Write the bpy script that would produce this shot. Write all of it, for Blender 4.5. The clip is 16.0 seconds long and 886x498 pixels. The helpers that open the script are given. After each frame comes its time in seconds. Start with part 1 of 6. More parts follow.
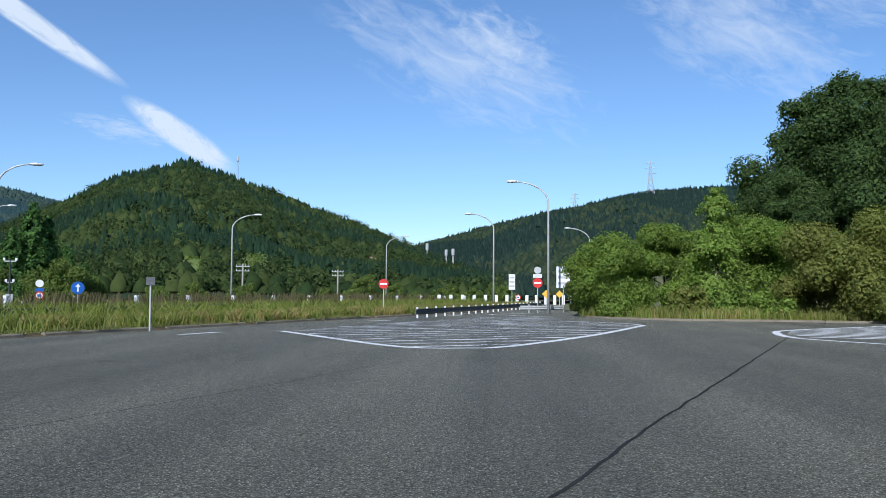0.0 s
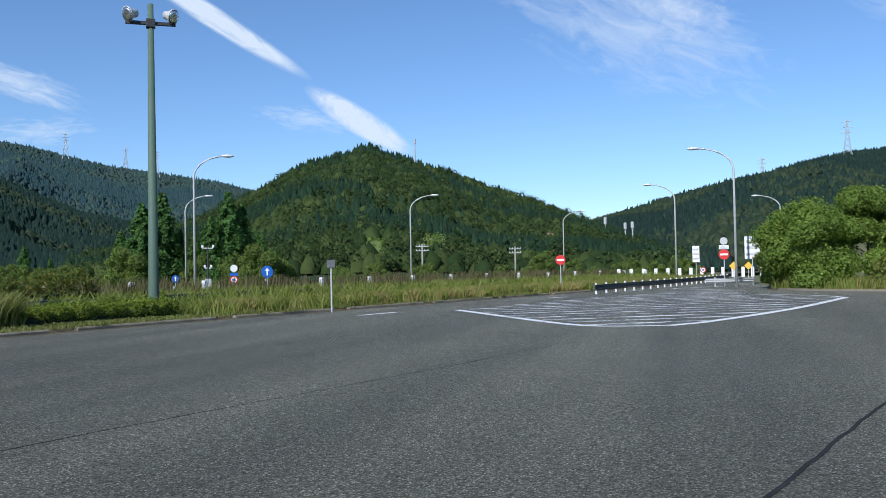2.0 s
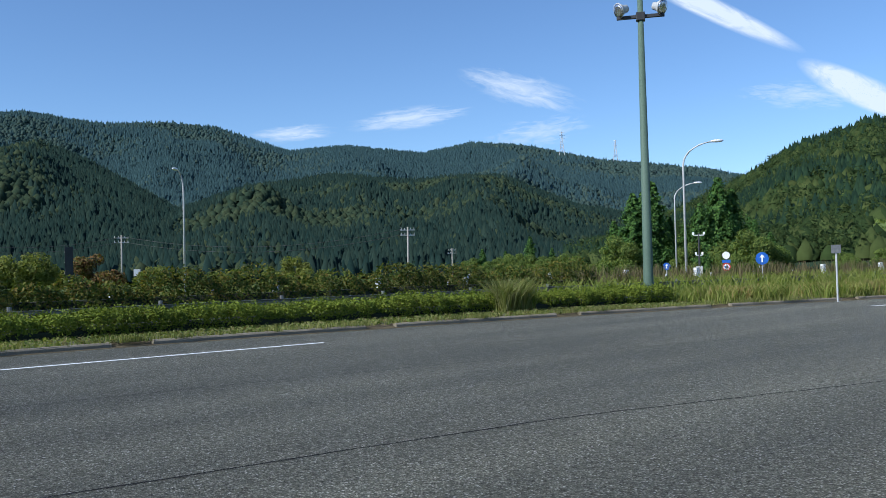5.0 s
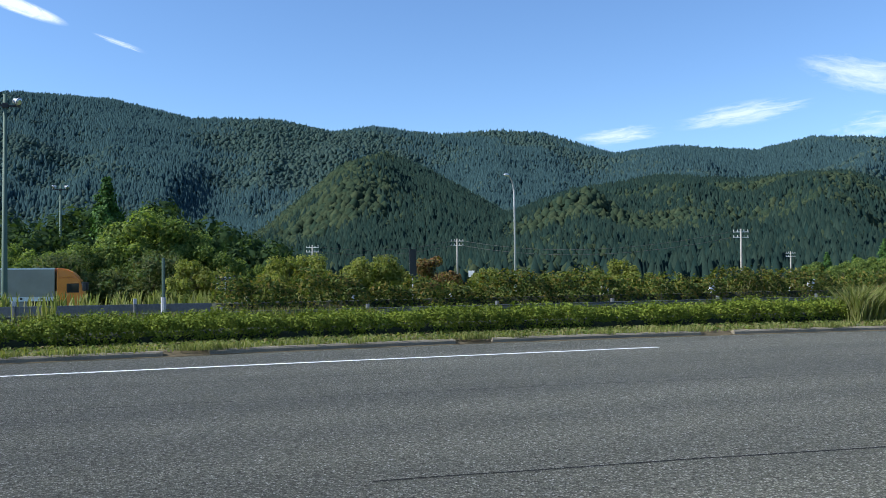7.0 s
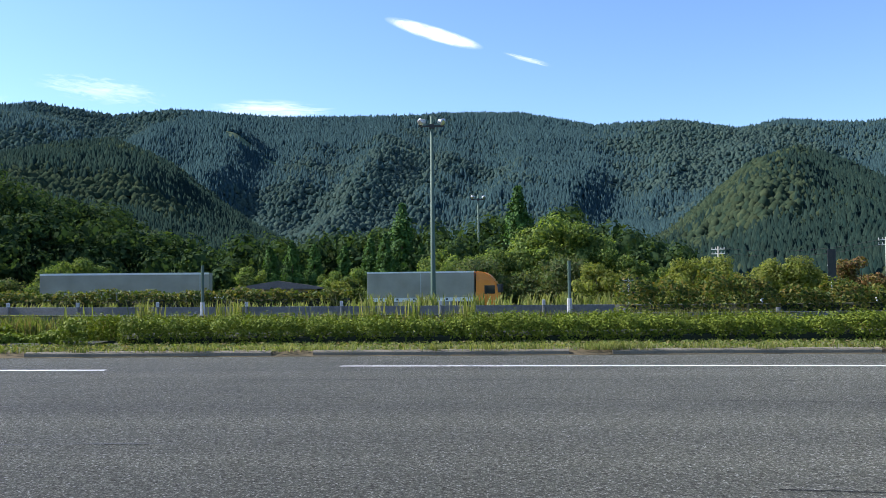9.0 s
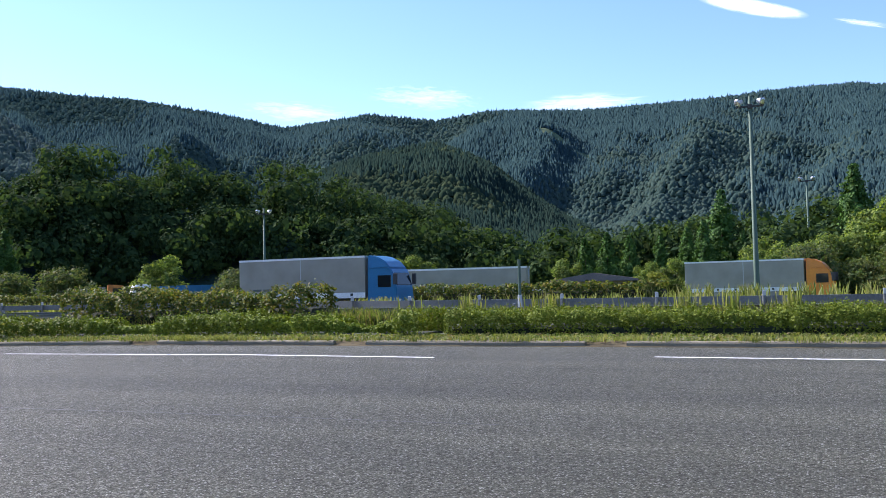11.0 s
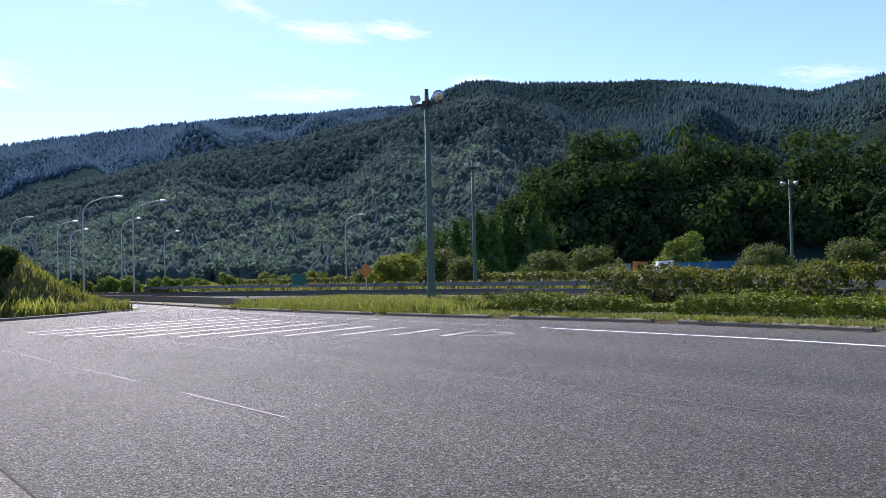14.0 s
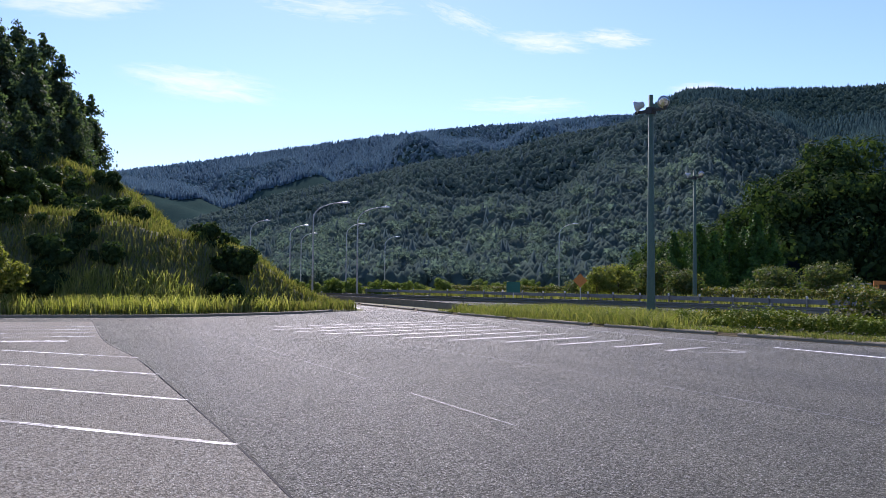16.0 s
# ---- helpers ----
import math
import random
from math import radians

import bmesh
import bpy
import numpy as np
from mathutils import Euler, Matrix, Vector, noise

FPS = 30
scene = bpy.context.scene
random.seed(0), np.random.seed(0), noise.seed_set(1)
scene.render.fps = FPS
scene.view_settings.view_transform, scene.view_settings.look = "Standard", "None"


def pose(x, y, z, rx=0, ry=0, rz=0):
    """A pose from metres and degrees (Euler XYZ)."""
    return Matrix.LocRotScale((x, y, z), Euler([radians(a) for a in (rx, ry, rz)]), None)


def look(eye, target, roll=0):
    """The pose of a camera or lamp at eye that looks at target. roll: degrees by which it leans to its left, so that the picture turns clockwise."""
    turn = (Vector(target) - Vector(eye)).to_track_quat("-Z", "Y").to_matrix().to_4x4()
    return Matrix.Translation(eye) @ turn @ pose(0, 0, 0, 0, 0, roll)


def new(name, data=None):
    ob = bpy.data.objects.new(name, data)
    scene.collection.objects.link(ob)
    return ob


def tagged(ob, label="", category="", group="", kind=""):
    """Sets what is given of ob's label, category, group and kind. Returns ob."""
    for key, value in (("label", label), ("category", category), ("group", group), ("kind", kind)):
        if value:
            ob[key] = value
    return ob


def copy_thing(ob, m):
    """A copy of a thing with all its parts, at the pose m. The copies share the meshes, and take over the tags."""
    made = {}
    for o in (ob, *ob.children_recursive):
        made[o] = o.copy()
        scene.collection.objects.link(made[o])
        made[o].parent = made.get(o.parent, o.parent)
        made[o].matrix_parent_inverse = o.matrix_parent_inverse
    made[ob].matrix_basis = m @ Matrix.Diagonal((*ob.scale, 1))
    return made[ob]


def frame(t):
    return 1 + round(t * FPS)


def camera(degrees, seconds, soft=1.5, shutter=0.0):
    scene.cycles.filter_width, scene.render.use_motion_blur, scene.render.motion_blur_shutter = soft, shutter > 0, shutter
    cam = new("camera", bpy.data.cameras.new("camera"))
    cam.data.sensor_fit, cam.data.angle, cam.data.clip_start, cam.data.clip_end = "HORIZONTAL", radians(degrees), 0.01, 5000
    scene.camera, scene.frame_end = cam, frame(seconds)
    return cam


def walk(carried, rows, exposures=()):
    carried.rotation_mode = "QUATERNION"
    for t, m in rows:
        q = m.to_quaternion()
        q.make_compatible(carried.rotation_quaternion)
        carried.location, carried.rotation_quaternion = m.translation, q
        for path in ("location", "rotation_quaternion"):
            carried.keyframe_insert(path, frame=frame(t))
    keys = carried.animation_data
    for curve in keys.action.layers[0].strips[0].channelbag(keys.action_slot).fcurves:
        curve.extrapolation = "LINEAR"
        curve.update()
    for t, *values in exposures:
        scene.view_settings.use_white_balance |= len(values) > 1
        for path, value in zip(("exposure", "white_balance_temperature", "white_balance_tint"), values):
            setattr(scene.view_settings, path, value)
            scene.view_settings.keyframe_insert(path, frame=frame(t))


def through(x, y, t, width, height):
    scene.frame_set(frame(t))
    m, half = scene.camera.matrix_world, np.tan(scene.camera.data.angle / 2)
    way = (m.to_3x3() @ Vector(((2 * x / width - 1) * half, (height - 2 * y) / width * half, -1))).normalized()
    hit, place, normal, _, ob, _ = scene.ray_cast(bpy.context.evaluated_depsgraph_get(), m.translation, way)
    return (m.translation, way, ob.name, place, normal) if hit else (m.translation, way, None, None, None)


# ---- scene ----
cam = camera(53.62, 16.0, soft=0.8)
ROWS = [
    (0.0, 0.099, -0.500, 1.465, 92.924, -0.309, 3.754),
    (0.5, 0.117, -0.230, 1.475, 92.671, 0.134, 6.657),
    (1.0, 0.133, 0.038, 1.488, 92.305, 0.469, 9.058),
    (1.5, 0.121, 0.157, 1.497, 91.862, 0.822, 11.664),
    (2.0, 0.107, 0.196, 1.494, 91.470, 1.126, 15.376),
    (2.5, 0.049, 0.215, 1.488, 91.150, 1.118, 20.642),
    (3.0, -0.052, 0.248, 1.488, 90.937, 1.151, 25.944),
    (3.5, -0.064, 0.253, 1.495, 90.916, 1.225, 31.489),
    (4.0, -0.076, 0.260, 1.495, 91.037, 1.346, 36.866),
    (4.2, -0.076, 0.249, 1.494, 91.094, 1.405, 38.930),
    (6.3, -0.022, 0.028, 1.506, 91.739, 0.857, 59.132),
    (6.5, -0.042, 0.008, 1.505, 91.784, 0.746, 61.373),
    (7.0, -0.108, -0.014, 1.506, 91.929, 0.754, 67.530),
    (7.5, -0.142, -0.055, 1.499, 92.126, 0.518, 74.319),
    (8.0, -0.120, -0.070, 1.479, 92.291, 0.574, 81.379),
    (8.5, -0.040, -0.007, 1.474, 92.411, 0.549, 88.052),
    (9.0, 0.038, 0.009, 1.473, 92.423, 0.594, 93.469),
    (9.2, 0.064, 0.014, 1.472, 92.442, 0.617, 95.535),
    (11.3, 0.256, 0.181, 1.458, 92.408, 1.468, 116.989),
    (11.5, 0.255, 0.182, 1.458, 92.516, 1.395, 119.038),
    (12.0, 0.180, 0.115, 1.481, 92.436, 1.516, 124.255),
    (12.5, 0.121, 0.051, 1.498, 92.285, 1.533, 129.426),
    (13.0, 0.068, -0.035, 1.512, 92.033, 1.554, 135.148),
    (13.5, -0.044, -0.061, 1.544, 91.772, 1.573, 141.168),
    (14.0, -0.147, -0.039, 1.564, 91.562, 1.518, 147.163),
    (14.5, -0.241, -0.126, 1.569, 91.456, 1.033, 152.095),
    (15.0, -0.210, -0.270, 1.557, 91.567, 0.532, 155.530),
    (15.5, -0.134, -0.374, 1.539, 91.912, -0.023, 158.244),
    (16.0, -0.069, -0.445, 1.527, 92.303, -0.519, 160.875),
]
walk(cam, [(t, pose(x, y, z, rx, ry, rz)) for t, x, y, z, rx, ry, rz in ROWS],
     exposures=[(0, 0.1, 5700, 9), (4, 0.16, 5700, 9), (7, 0.6, 5850, 9), (9, 0.93, 6050, 13), (11.5, 1.12, 6150, 20), (13.5, 0.88, 6120, 24), (16, 0.56, 6120, 25)])

# ---- sky, sun ----
SUN_AZ, SUN_EL = 168.0, 38.0


def way(az, el):
    """Unit vector; az counts from +y towards -x."""
    a, e = radians(az), radians(el)
    return Vector((-math.sin(a) * math.cos(e), math.cos(a) * math.cos(e), math.sin(e)))


world = bpy.data.worlds.new("world")
scene.world = world
world.use_nodes = True
wn = world.node_tree
sky = wn.nodes.new("ShaderNodeTexSky")
sky.sky_type = "NISHITA"
sky.sun_disc = False
sky.sun_elevation = radians(SUN_EL)
sky.sun_rotation = radians(360 - SUN_AZ)
sky.altitude = 800
sky.air_density = 1.0
sky.dust_density = 0.25
sky.ozone_density = 4.5
wn.nodes["Background"].inputs["Strength"].default_value = 0.118
wn.links.new(sky.outputs[0], wn.nodes["Background"].inputs["Color"])
sun_data = bpy.data.lights.new("sun", "SUN")
sun_data.energy, sun_data.angle, sun_data.color = 5.0, radians(0.53), (1.0, 0.94, 0.85)
sun = new("sun", sun_data)
sun.matrix_world = look(way(SUN_AZ, SUN_EL) * 200, (0, 0, 0))


# ---- small tools ----
def pol(az, d, z=0.0):
    a = radians(az)
    return Vector((-math.sin(a) * d, math.cos(a) * d, z))


def up_to(d, el):
    """Height seen under the elevation el at d metres from the eye."""
    return 1.55 + d * math.tan(radians(el))


def part(name, bm, material, parent=None, label="", smooth=False):
    me = bpy.data.meshes.new(name)
    bm.normal_update()
    bm.to_mesh(me)
    bm.free()
    me.materials.append(material)
    if smooth:
        me.shade_smooth()
    ob = new(name, me)
    ob.parent = parent
    return tagged(ob, label) if label else ob


def empty(name, at=(0, 0, 0), turn=0.0):
    ob = new(name)
    ob.empty_display_size = 0.2
    ob.matrix_basis = pose(*at, 0, 0, turn)
    return ob


def mesh_np(name, verts, faces, material, parent=None):
    """verts (n,3), faces (m,k): one mesh from arrays, all faces with k corners."""
    me = bpy.data.meshes.new(name)
    m, k = faces.shape
    me.vertices.add(len(verts))
    me.vertices.foreach_set("co", np.ascontiguousarray(verts, dtype=np.float32).ravel())
    me.loops.add(m * k)
    me.loops.foreach_set("vertex_index", np.ascontiguousarray(faces, dtype=np.int32).ravel())
    me.polygons.add(m)
    me.polygons.foreach_set("loop_start", np.arange(0, m * k, k, dtype=np.int32))
    me.update(calc_edges=True)
    me.validate()
    me.materials.append(material)
    ob = new(name, me)
    ob.parent = parent
    return ob


def box(bm, x0, x1, y0, y1, z0, z1, bevel=0.0):
    g = bmesh.ops.create_cube(bm, size=1.0)
    bmesh.ops.scale(bm, vec=(x1 - x0, y1 - y0, z1 - z0), verts=g["verts"])
    bmesh.ops.translate(bm, vec=((x0 + x1) / 2, (y0 + y1) / 2, (z0 + z1) / 2), verts=g["verts"])
    if bevel:
        es = list({e for v in g["verts"] for e in v.link_edges})
        bmesh.ops.bevel(bm, geom=es, offset=bevel, segments=2, affect="EDGES", profile=0.6)
    return bm


def boxed(*a, **k):
    return box(bmesh.new(), *a, **k)


def tube(bm, pts, radii, sides=10, cap=True):
    """A tapered tube through the points."""
    pts = [Vector(p) for p in pts]
    if not hasattr(radii, "__len__"):
        radii = [radii] * len(pts)
    rings = []
    for i, p in enumerate(pts):
        d = (pts[min(i + 1, len(pts) - 1)] - pts[max(i - 1, 0)]).normalized()
        ref = Vector((1, 0, 0)) if abs(d.x) < 0.8 else Vector((0, 1, 0))
        u = d.cross(ref).normalized()
        w = d.cross(u)
        rings.append([bm.verts.new(p + radii[i] * (math.cos(2 * math.pi * k / sides) * u + math.sin(2 * math.pi * k / sides) * w)) for k in range(sides)])
    for a, b in zip(rings, rings[1:]):
        for k in range(sides):
            bm.faces.new((a[k], a[(k + 1) % sides], b[(k + 1) % sides], b[k]))
    if cap:
        bm.faces.new(rings[0][::-1])
        bm.faces.new(rings[-1])
    return bm


def lathe(bm, prof, at, axis, sides=20):
    """Turn (radius, along) about an axis through at."""
    axis = Vector(axis).normalized()
    ref = Vector((0, 0, 1)) if abs(axis.z) < 0.8 else Vector((1, 0, 0))
    u = axis.cross(ref).normalized()
    w = axis.cross(u)
    rings = []
    for r, h in prof:
        c = Vector(at) + axis * h
        rings.append([bm.verts.new(c + max(r, 1e-4) * (math.cos(2 * math.pi * k / sides) * u + math.sin(2 * math.pi * k / sides) * w)) for k in range(sides)])
    for a, b in zip(rings, rings[1:]):
        for k in range(sides):
            bm.faces.new((a[k], a[(k + 1) % sides], b[(k + 1) % sides], b[k]))
    bm.faces.new(rings[0][::-1])
    bm.faces.new(rings[-1])
    return bm


def smooth_path(pts, step=1.0):
    """Catmull-Rom through (x, y) points, resampled about every step metres."""
    P = [np.array(p, float) for p in pts]
    P = [2 * P[0] - P[1]] + P + [2 * P[-1] - P[-2]]
    out = []
    for a, b, c, d in zip(P, P[1:], P[2:], P[3:]):
        n = max(2, int(np.hypot(*(c - b)) / step))
        for k in range(n):
            t = k / n
            out.append(0.5 * (2 * b + (c - a) * t + (2 * a - 5 * b + 4 * c - d) * t * t + (3 * b - a - 3 * c + d) * t ** 3))
    out.append(P[-2])
    return np.array(out)


def normals2(path):
    """Left-hand normals of a path in plan."""
    d = np.gradient(path, axis=0)
    d /= np.hypot(d[:, 0], d[:, 1])[:, None]
    return np.stack([-d[:, 1], d[:, 0]], 1)


def sweep(path, prof, closed=True, zs=None):
    """Sweep a profile of (offset to the left, z) along a plan path."""
    bm = bmesh.new()
    nrm = normals2(path)
    rings = []
    for i, (p, n) in enumerate(zip(path, nrm)):
        z0 = 0.0 if zs is None else zs[i]
        rings.append([bm.verts.new((p[0] + n[0] * o, p[1] + n[1] * o, z + z0)) for o, z in prof])
    k = len(prof)
    for a, b in zip(rings, rings[1:]):
        for j in range(k if closed else k - 1):
            bm.faces.new((a[j], b[j], b[(j + 1) % k], a[(j + 1) % k]))
    if closed:
        bm.faces.new(rings[0])
        bm.faces.new(rings[-1][::-1])
    bmesh.ops.recalc_face_normals(bm, faces=bm.faces)
    return bm


def along(path, step, start=0.0):
    """Points, headings (degrees) at even steps along a path."""
    seg = np.hypot(*np.diff(path, axis=0).T)
    s = np.concatenate([[0], np.cumsum(seg)])
    for q in np.arange(start, s[-1], step):
        x, y = np.interp(q, s, path[:, 0]), np.interp(q, s, path[:, 1])
        x2, y2 = np.interp(min(q + 0.5, s[-1]), s, path[:, 0]), np.interp(min(q + 0.5, s[-1]), s, path[:, 1])
        x1, y1 = np.interp(max(q - 0.5, 0), s, path[:, 0]), np.interp(max(q - 0.5, 0), s, path[:, 1])
        yield q, x, y, math.degrees(math.atan2(y2 - y1, x2 - x1))


# ---- materials ----
def nodes_of(name):
    m = bpy.data.materials.new(name)
    m.use_nodes = True
    nt = m.node_tree
    return m, nt, nt.nodes["Principled BSDF"]


def coord(nt, where):
    if where == "world":
        return nt.nodes.new("ShaderNodeNewGeometry").outputs["Position"]
    return nt.nodes.new("ShaderNodeTexCoord").outputs["Object"]


def noise_node(nt, vec, scale, detail=4.0, rough=0.55, stretch=None):
    if stretch:
        mp = nt.nodes.new("ShaderNodeMapping")
        mp.inputs["Scale"].default_value = stretch
        nt.links.new(vec, mp.inputs["Vector"])
        vec = mp.outputs[0]
    n = nt.nodes.new("ShaderNodeTexNoise")
    n.inputs["Scale"].default_value, n.inputs["Detail"].default_value, n.inputs["Roughness"].default_value = scale, detail, rough
    nt.links.new(vec, n.inputs["Vector"])
    return n.outputs["Fac"]


def ramp(nt, fac, *stops):
    r = nt.nodes.new("ShaderNodeValToRGB")
    while len(r.color_ramp.elements) < len(stops):
        r.color_ramp.elements.new(0.5)
    for e, (p, c) in zip(r.color_ramp.elements, stops):
        e.position = p
        e.color = (*c, 1) if hasattr(c, "__len__") else (c, c, c, 1)
    nt.links.new(fac, r.inputs[0])
    return r.outputs[0]


def mixc(nt, fac, a, b, mode="MIX"):
    m = nt.nodes.new("ShaderNodeMix")
    m.data_type, m.blend_type = "RGBA", mode
    for sock, v in ((m.inputs[0], fac), (m.inputs[6], a), (m.inputs[7], b)):
        if hasattr(v, "is_linked"):
            nt.links.new(v, sock)
        elif hasattr(v, "__len__"):
            sock.default_value = (*v, 1)
        else:
            sock.default_value = v
    return m.outputs[2]


def bump(nt, bsdf, height, strength, dist):
    b = nt.nodes.new("ShaderNodeBump")
    b.inputs["Strength"].default_value, b.inputs["Distance"].default_value = strength, dist
    nt.links.new(height, b.inputs["Height"])
    nt.links.new(b.outputs[0], bsdf.inputs["Normal"])


def surface(name, c1, c2, big=0.6, fine=30.0, rough=0.7, metal=0.0, relief=0.2, where="object", rough2=None, spec=0.5):
    """Two colours mixed at two scales, with fine relief."""
    m, nt, b = nodes_of(name)
    v = coord(nt, where)
    n1, n2 = noise_node(nt, v, big, 5), noise_node(nt, v, fine, 3)
    col = mixc(nt, ramp(nt, n1, (0.35, 0.0), (0.68, 1.0)), c1, c2)
    col = mixc(nt, 0.45, col, ramp(nt, n2, (0.25, tuple(x * 0.6 for x in c1)), (0.75, tuple(min(1, x * 1.35) for x in c2))))
    nt.links.new(col, b.inputs["Base Color"])
    b.inputs["Metallic"].default_value = metal
    b.inputs["Specular IOR Level"].default_value = spec
    nt.links.new(ramp(nt, n1, (0.3, rough), (0.7, rough2 if rough2 is not None else min(1, rough + 0.12))), b.inputs["Roughness"])
    if relief:
        bump(nt, b, n2, relief, 0.01)
    return m


def asphalt(name, dark, light, patchy=0.4, rough=0.68, grain=1.0):
    m, nt, b = nodes_of(name)
    v = coord(nt, "world")
    vo = nt.nodes.new("ShaderNodeTexVoronoi")
    vo.inputs["Scale"].default_value = 58.0
    nt.links.new(v, vo.inputs["Vector"])
    stones = ramp(nt, vo.outputs["Color"], (0.15, tuple(c * 0.3 for c in dark)), (0.5, dark), (0.78, tuple(c * 1.7 for c in light)), (0.93, (0.62, 0.6, 0.56)))
    bitumen = ramp(nt, vo.outputs["Distance"], (0.28, 1 + 0.55 * grain), (0.58, 1 - 0.74 * grain))
    stones = mixc(nt, 1.0, stones, bitumen, "MULTIPLY")
    mid = noise_node(nt, v, 17.0, 7, 0.95)
    wide = noise_node(nt, v, 0.11, 5, 0.6)
    lanes = noise_node(nt, v, 0.5, 3, 0.5, stretch=(1.0, 0.035, 1.0))
    col = mixc(nt, 0.42, stones, ramp(nt, mid, (0.38, tuple(c * 0.15 for c in dark)), (0.62, tuple(c * 2.3 for c in light))))
    col = mixc(nt, patchy, col, mixc(nt, 1.0, col, ramp(nt, lanes, (0.3, 0.5), (0.7, 1.5)), "MULTIPLY"))
    col = mixc(nt, 0.5, col, mixc(nt, 1.0, col, ramp(nt, wide, (0.32, 0.75), (0.7, 1.3)), "MULTIPLY"))
    nt.links.new(col, b.inputs["Base Color"])
    nt.links.new(ramp(nt, lanes, (0.3, rough), (0.7, rough + 0.14)), b.inputs["Roughness"])
    nt.links.new(ramp(nt, vo.outputs["Color"], (0.3, 0.05), (0.9, 0.44)), b.inputs["Specular IOR Level"])
    b.inputs["Diffuse Roughness"].default_value = 0.45
    hm = nt.nodes.new("ShaderNodeMath")
    hm.operation = "ADD"
    nt.links.new(vo.outputs["Distance"], hm.inputs[0])
    nt.links.new(mid, hm.inputs[1])
    bump(nt, b, hm.outputs[0], 0.55 + 0.4 * grain, 0.04)
    return m


def paint_worn(name, wear, col=(0.78, 0.78, 0.76)):
    """Road paint, worn through to the asphalt."""
    m, nt, b = nodes_of(name)
    v = coord(nt, "world")
    n = noise_node(nt, v, 7.0, 8, 0.75)
    n2 = noise_node(nt, v, 0.7, 3)
    a = nt.nodes.new("ShaderNodeMath")
    a.operation = "MULTIPLY_ADD"
    nt.links.new(n2, a.inputs[0])
    a.inputs[1].default_value = 0.6
    nt.links.new(n, a.inputs[2])
    gone = ramp(nt, a.outputs[0], (wear - 0.04, 0.0), (wear + 0.06, 1.0))
    nt.links.new(mixc(nt, gone, mixc(nt, n, tuple(c * 0.82 for c in col), col), (0.075, 0.075, 0.075)), b.inputs["Base Color"])
    b.inputs["Roughness"].default_value = 0.65
    bump(nt, b, n, 0.3, 0.01)
    return m


def leaf(name, *cols, through=0.35, rough=0.7, spec=0.12, glow=(1.25, 1.3, 0.55)):
    """Leaves: each island its own tint, light passes through."""
    m, nt, b = nodes_of(name)
    g = nt.nodes.new("ShaderNodeNewGeometry")
    k = len(cols) - 1
    base = ramp(nt, g.outputs["Random Per Island"], *[(i / max(k, 1), c) for i, c in enumerate(cols)])
    n = noise_node(nt, g.outputs["Position"], 0.25, 3)
    base = mixc(nt, 0.55, base, mixc(nt, 1.0, base, ramp(nt, n, (0.3, 0.6), (0.72, 1.4)), "MULTIPLY"))
    nt.links.new(base, b.inputs["Base Color"])
    b.inputs["Roughness"].default_value = rough
    b.inputs["Specular IOR Level"].default_value = spec
    t = nt.nodes.new("ShaderNodeBsdfTranslucent")
    nt.links.new(mixc(nt, 1.0, base, glow, "MULTIPLY"), t.inputs["Color"])
    mx = nt.nodes.new("ShaderNodeMixShader")
    mx.inputs[0].default_value = through
    nt.links.new(b.outputs[0], mx.inputs[1])
    nt.links.new(t.outputs[0], mx.inputs[2])
    nt.links.new(mx.outputs[0], nt.nodes["Material Output"].inputs["Surface"])
    return m


M_ASPHALT = asphalt("asphalt", (0.0925, 0.092, 0.0705), (0.177, 0.175, 0.135), 0.6, 0.6)
M_BAY = asphalt("old_asphalt", (0.15, 0.134, 0.103), (0.28, 0.252, 0.195), 0.2, 0.66, 0.35)
M_ROAD = asphalt("highway_asphalt", (0.05, 0.05, 0.05), (0.1, 0.1, 0.095), 0.2, 0.85, 0.3)
M_SEAL = surface("joint_sealant", (0.012, 0.012, 0.013), (0.035, 0.035, 0.035), 3, 40, 0.85, where="world", spec=0.15)
M_PAINT = paint_worn("road_paint", 0.92)
M_PAINT_OLD = paint_worn("road_paint_worn", 0.79)
M_PAINT_THIN = paint_worn("road_paint_thin", 0.73, (0.4, 0.4, 0.38))
M_PAINT_FAINT = paint_worn("road_paint_faded", 0.66, (0.23, 0.23, 0.22))
M_CONCRETE = surface("weathered_concrete", (0.15, 0.125, 0.085), (0.26, 0.225, 0.165), 1.5, 35, 0.85, relief=0.4, where="world")
M_SOIL = surface("verge_soil", (0.07, 0.085, 0.03), (0.14, 0.13, 0.06), 0.8, 20, 0.95, where="world", relief=0.6)
M_DIRT = surface("bare_dirt", (0.1, 0.082, 0.05), (0.15, 0.12, 0.075), 1.2, 25, 0.95, where="world", relief=0.0, spec=0.05)
M_GROUND = surface("meadow_ground", (0.05, 0.085, 0.025), (0.11, 0.14, 0.05), 0.03, 1.0, 1.0, where="world", relief=0.5, spec=0.05)
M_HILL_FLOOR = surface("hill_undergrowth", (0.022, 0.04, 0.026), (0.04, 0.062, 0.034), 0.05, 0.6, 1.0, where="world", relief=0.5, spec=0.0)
# blued like the hazed canopy, dark so gaps between trees pass for shade
M_FOREST_FLOOR = surface("hazed_forest_floor", (0.024, 0.049, 0.047), (0.036, 0.06, 0.052), 0.02, 0.4, 1.0, where="world", relief=0.5, spec=0.0)
M_POLE_GREEN = surface("green_painted_steel", (0.07, 0.112, 0.082), (0.095, 0.145, 0.108), 0.8, 25, 0.6, relief=0.05, spec=0.3)
M_STEEL = surface("galvanised_steel", (0.38, 0.39, 0.39), (0.52, 0.53, 0.52), 1.2, 30, 0.55, 0.1, relief=0.05)
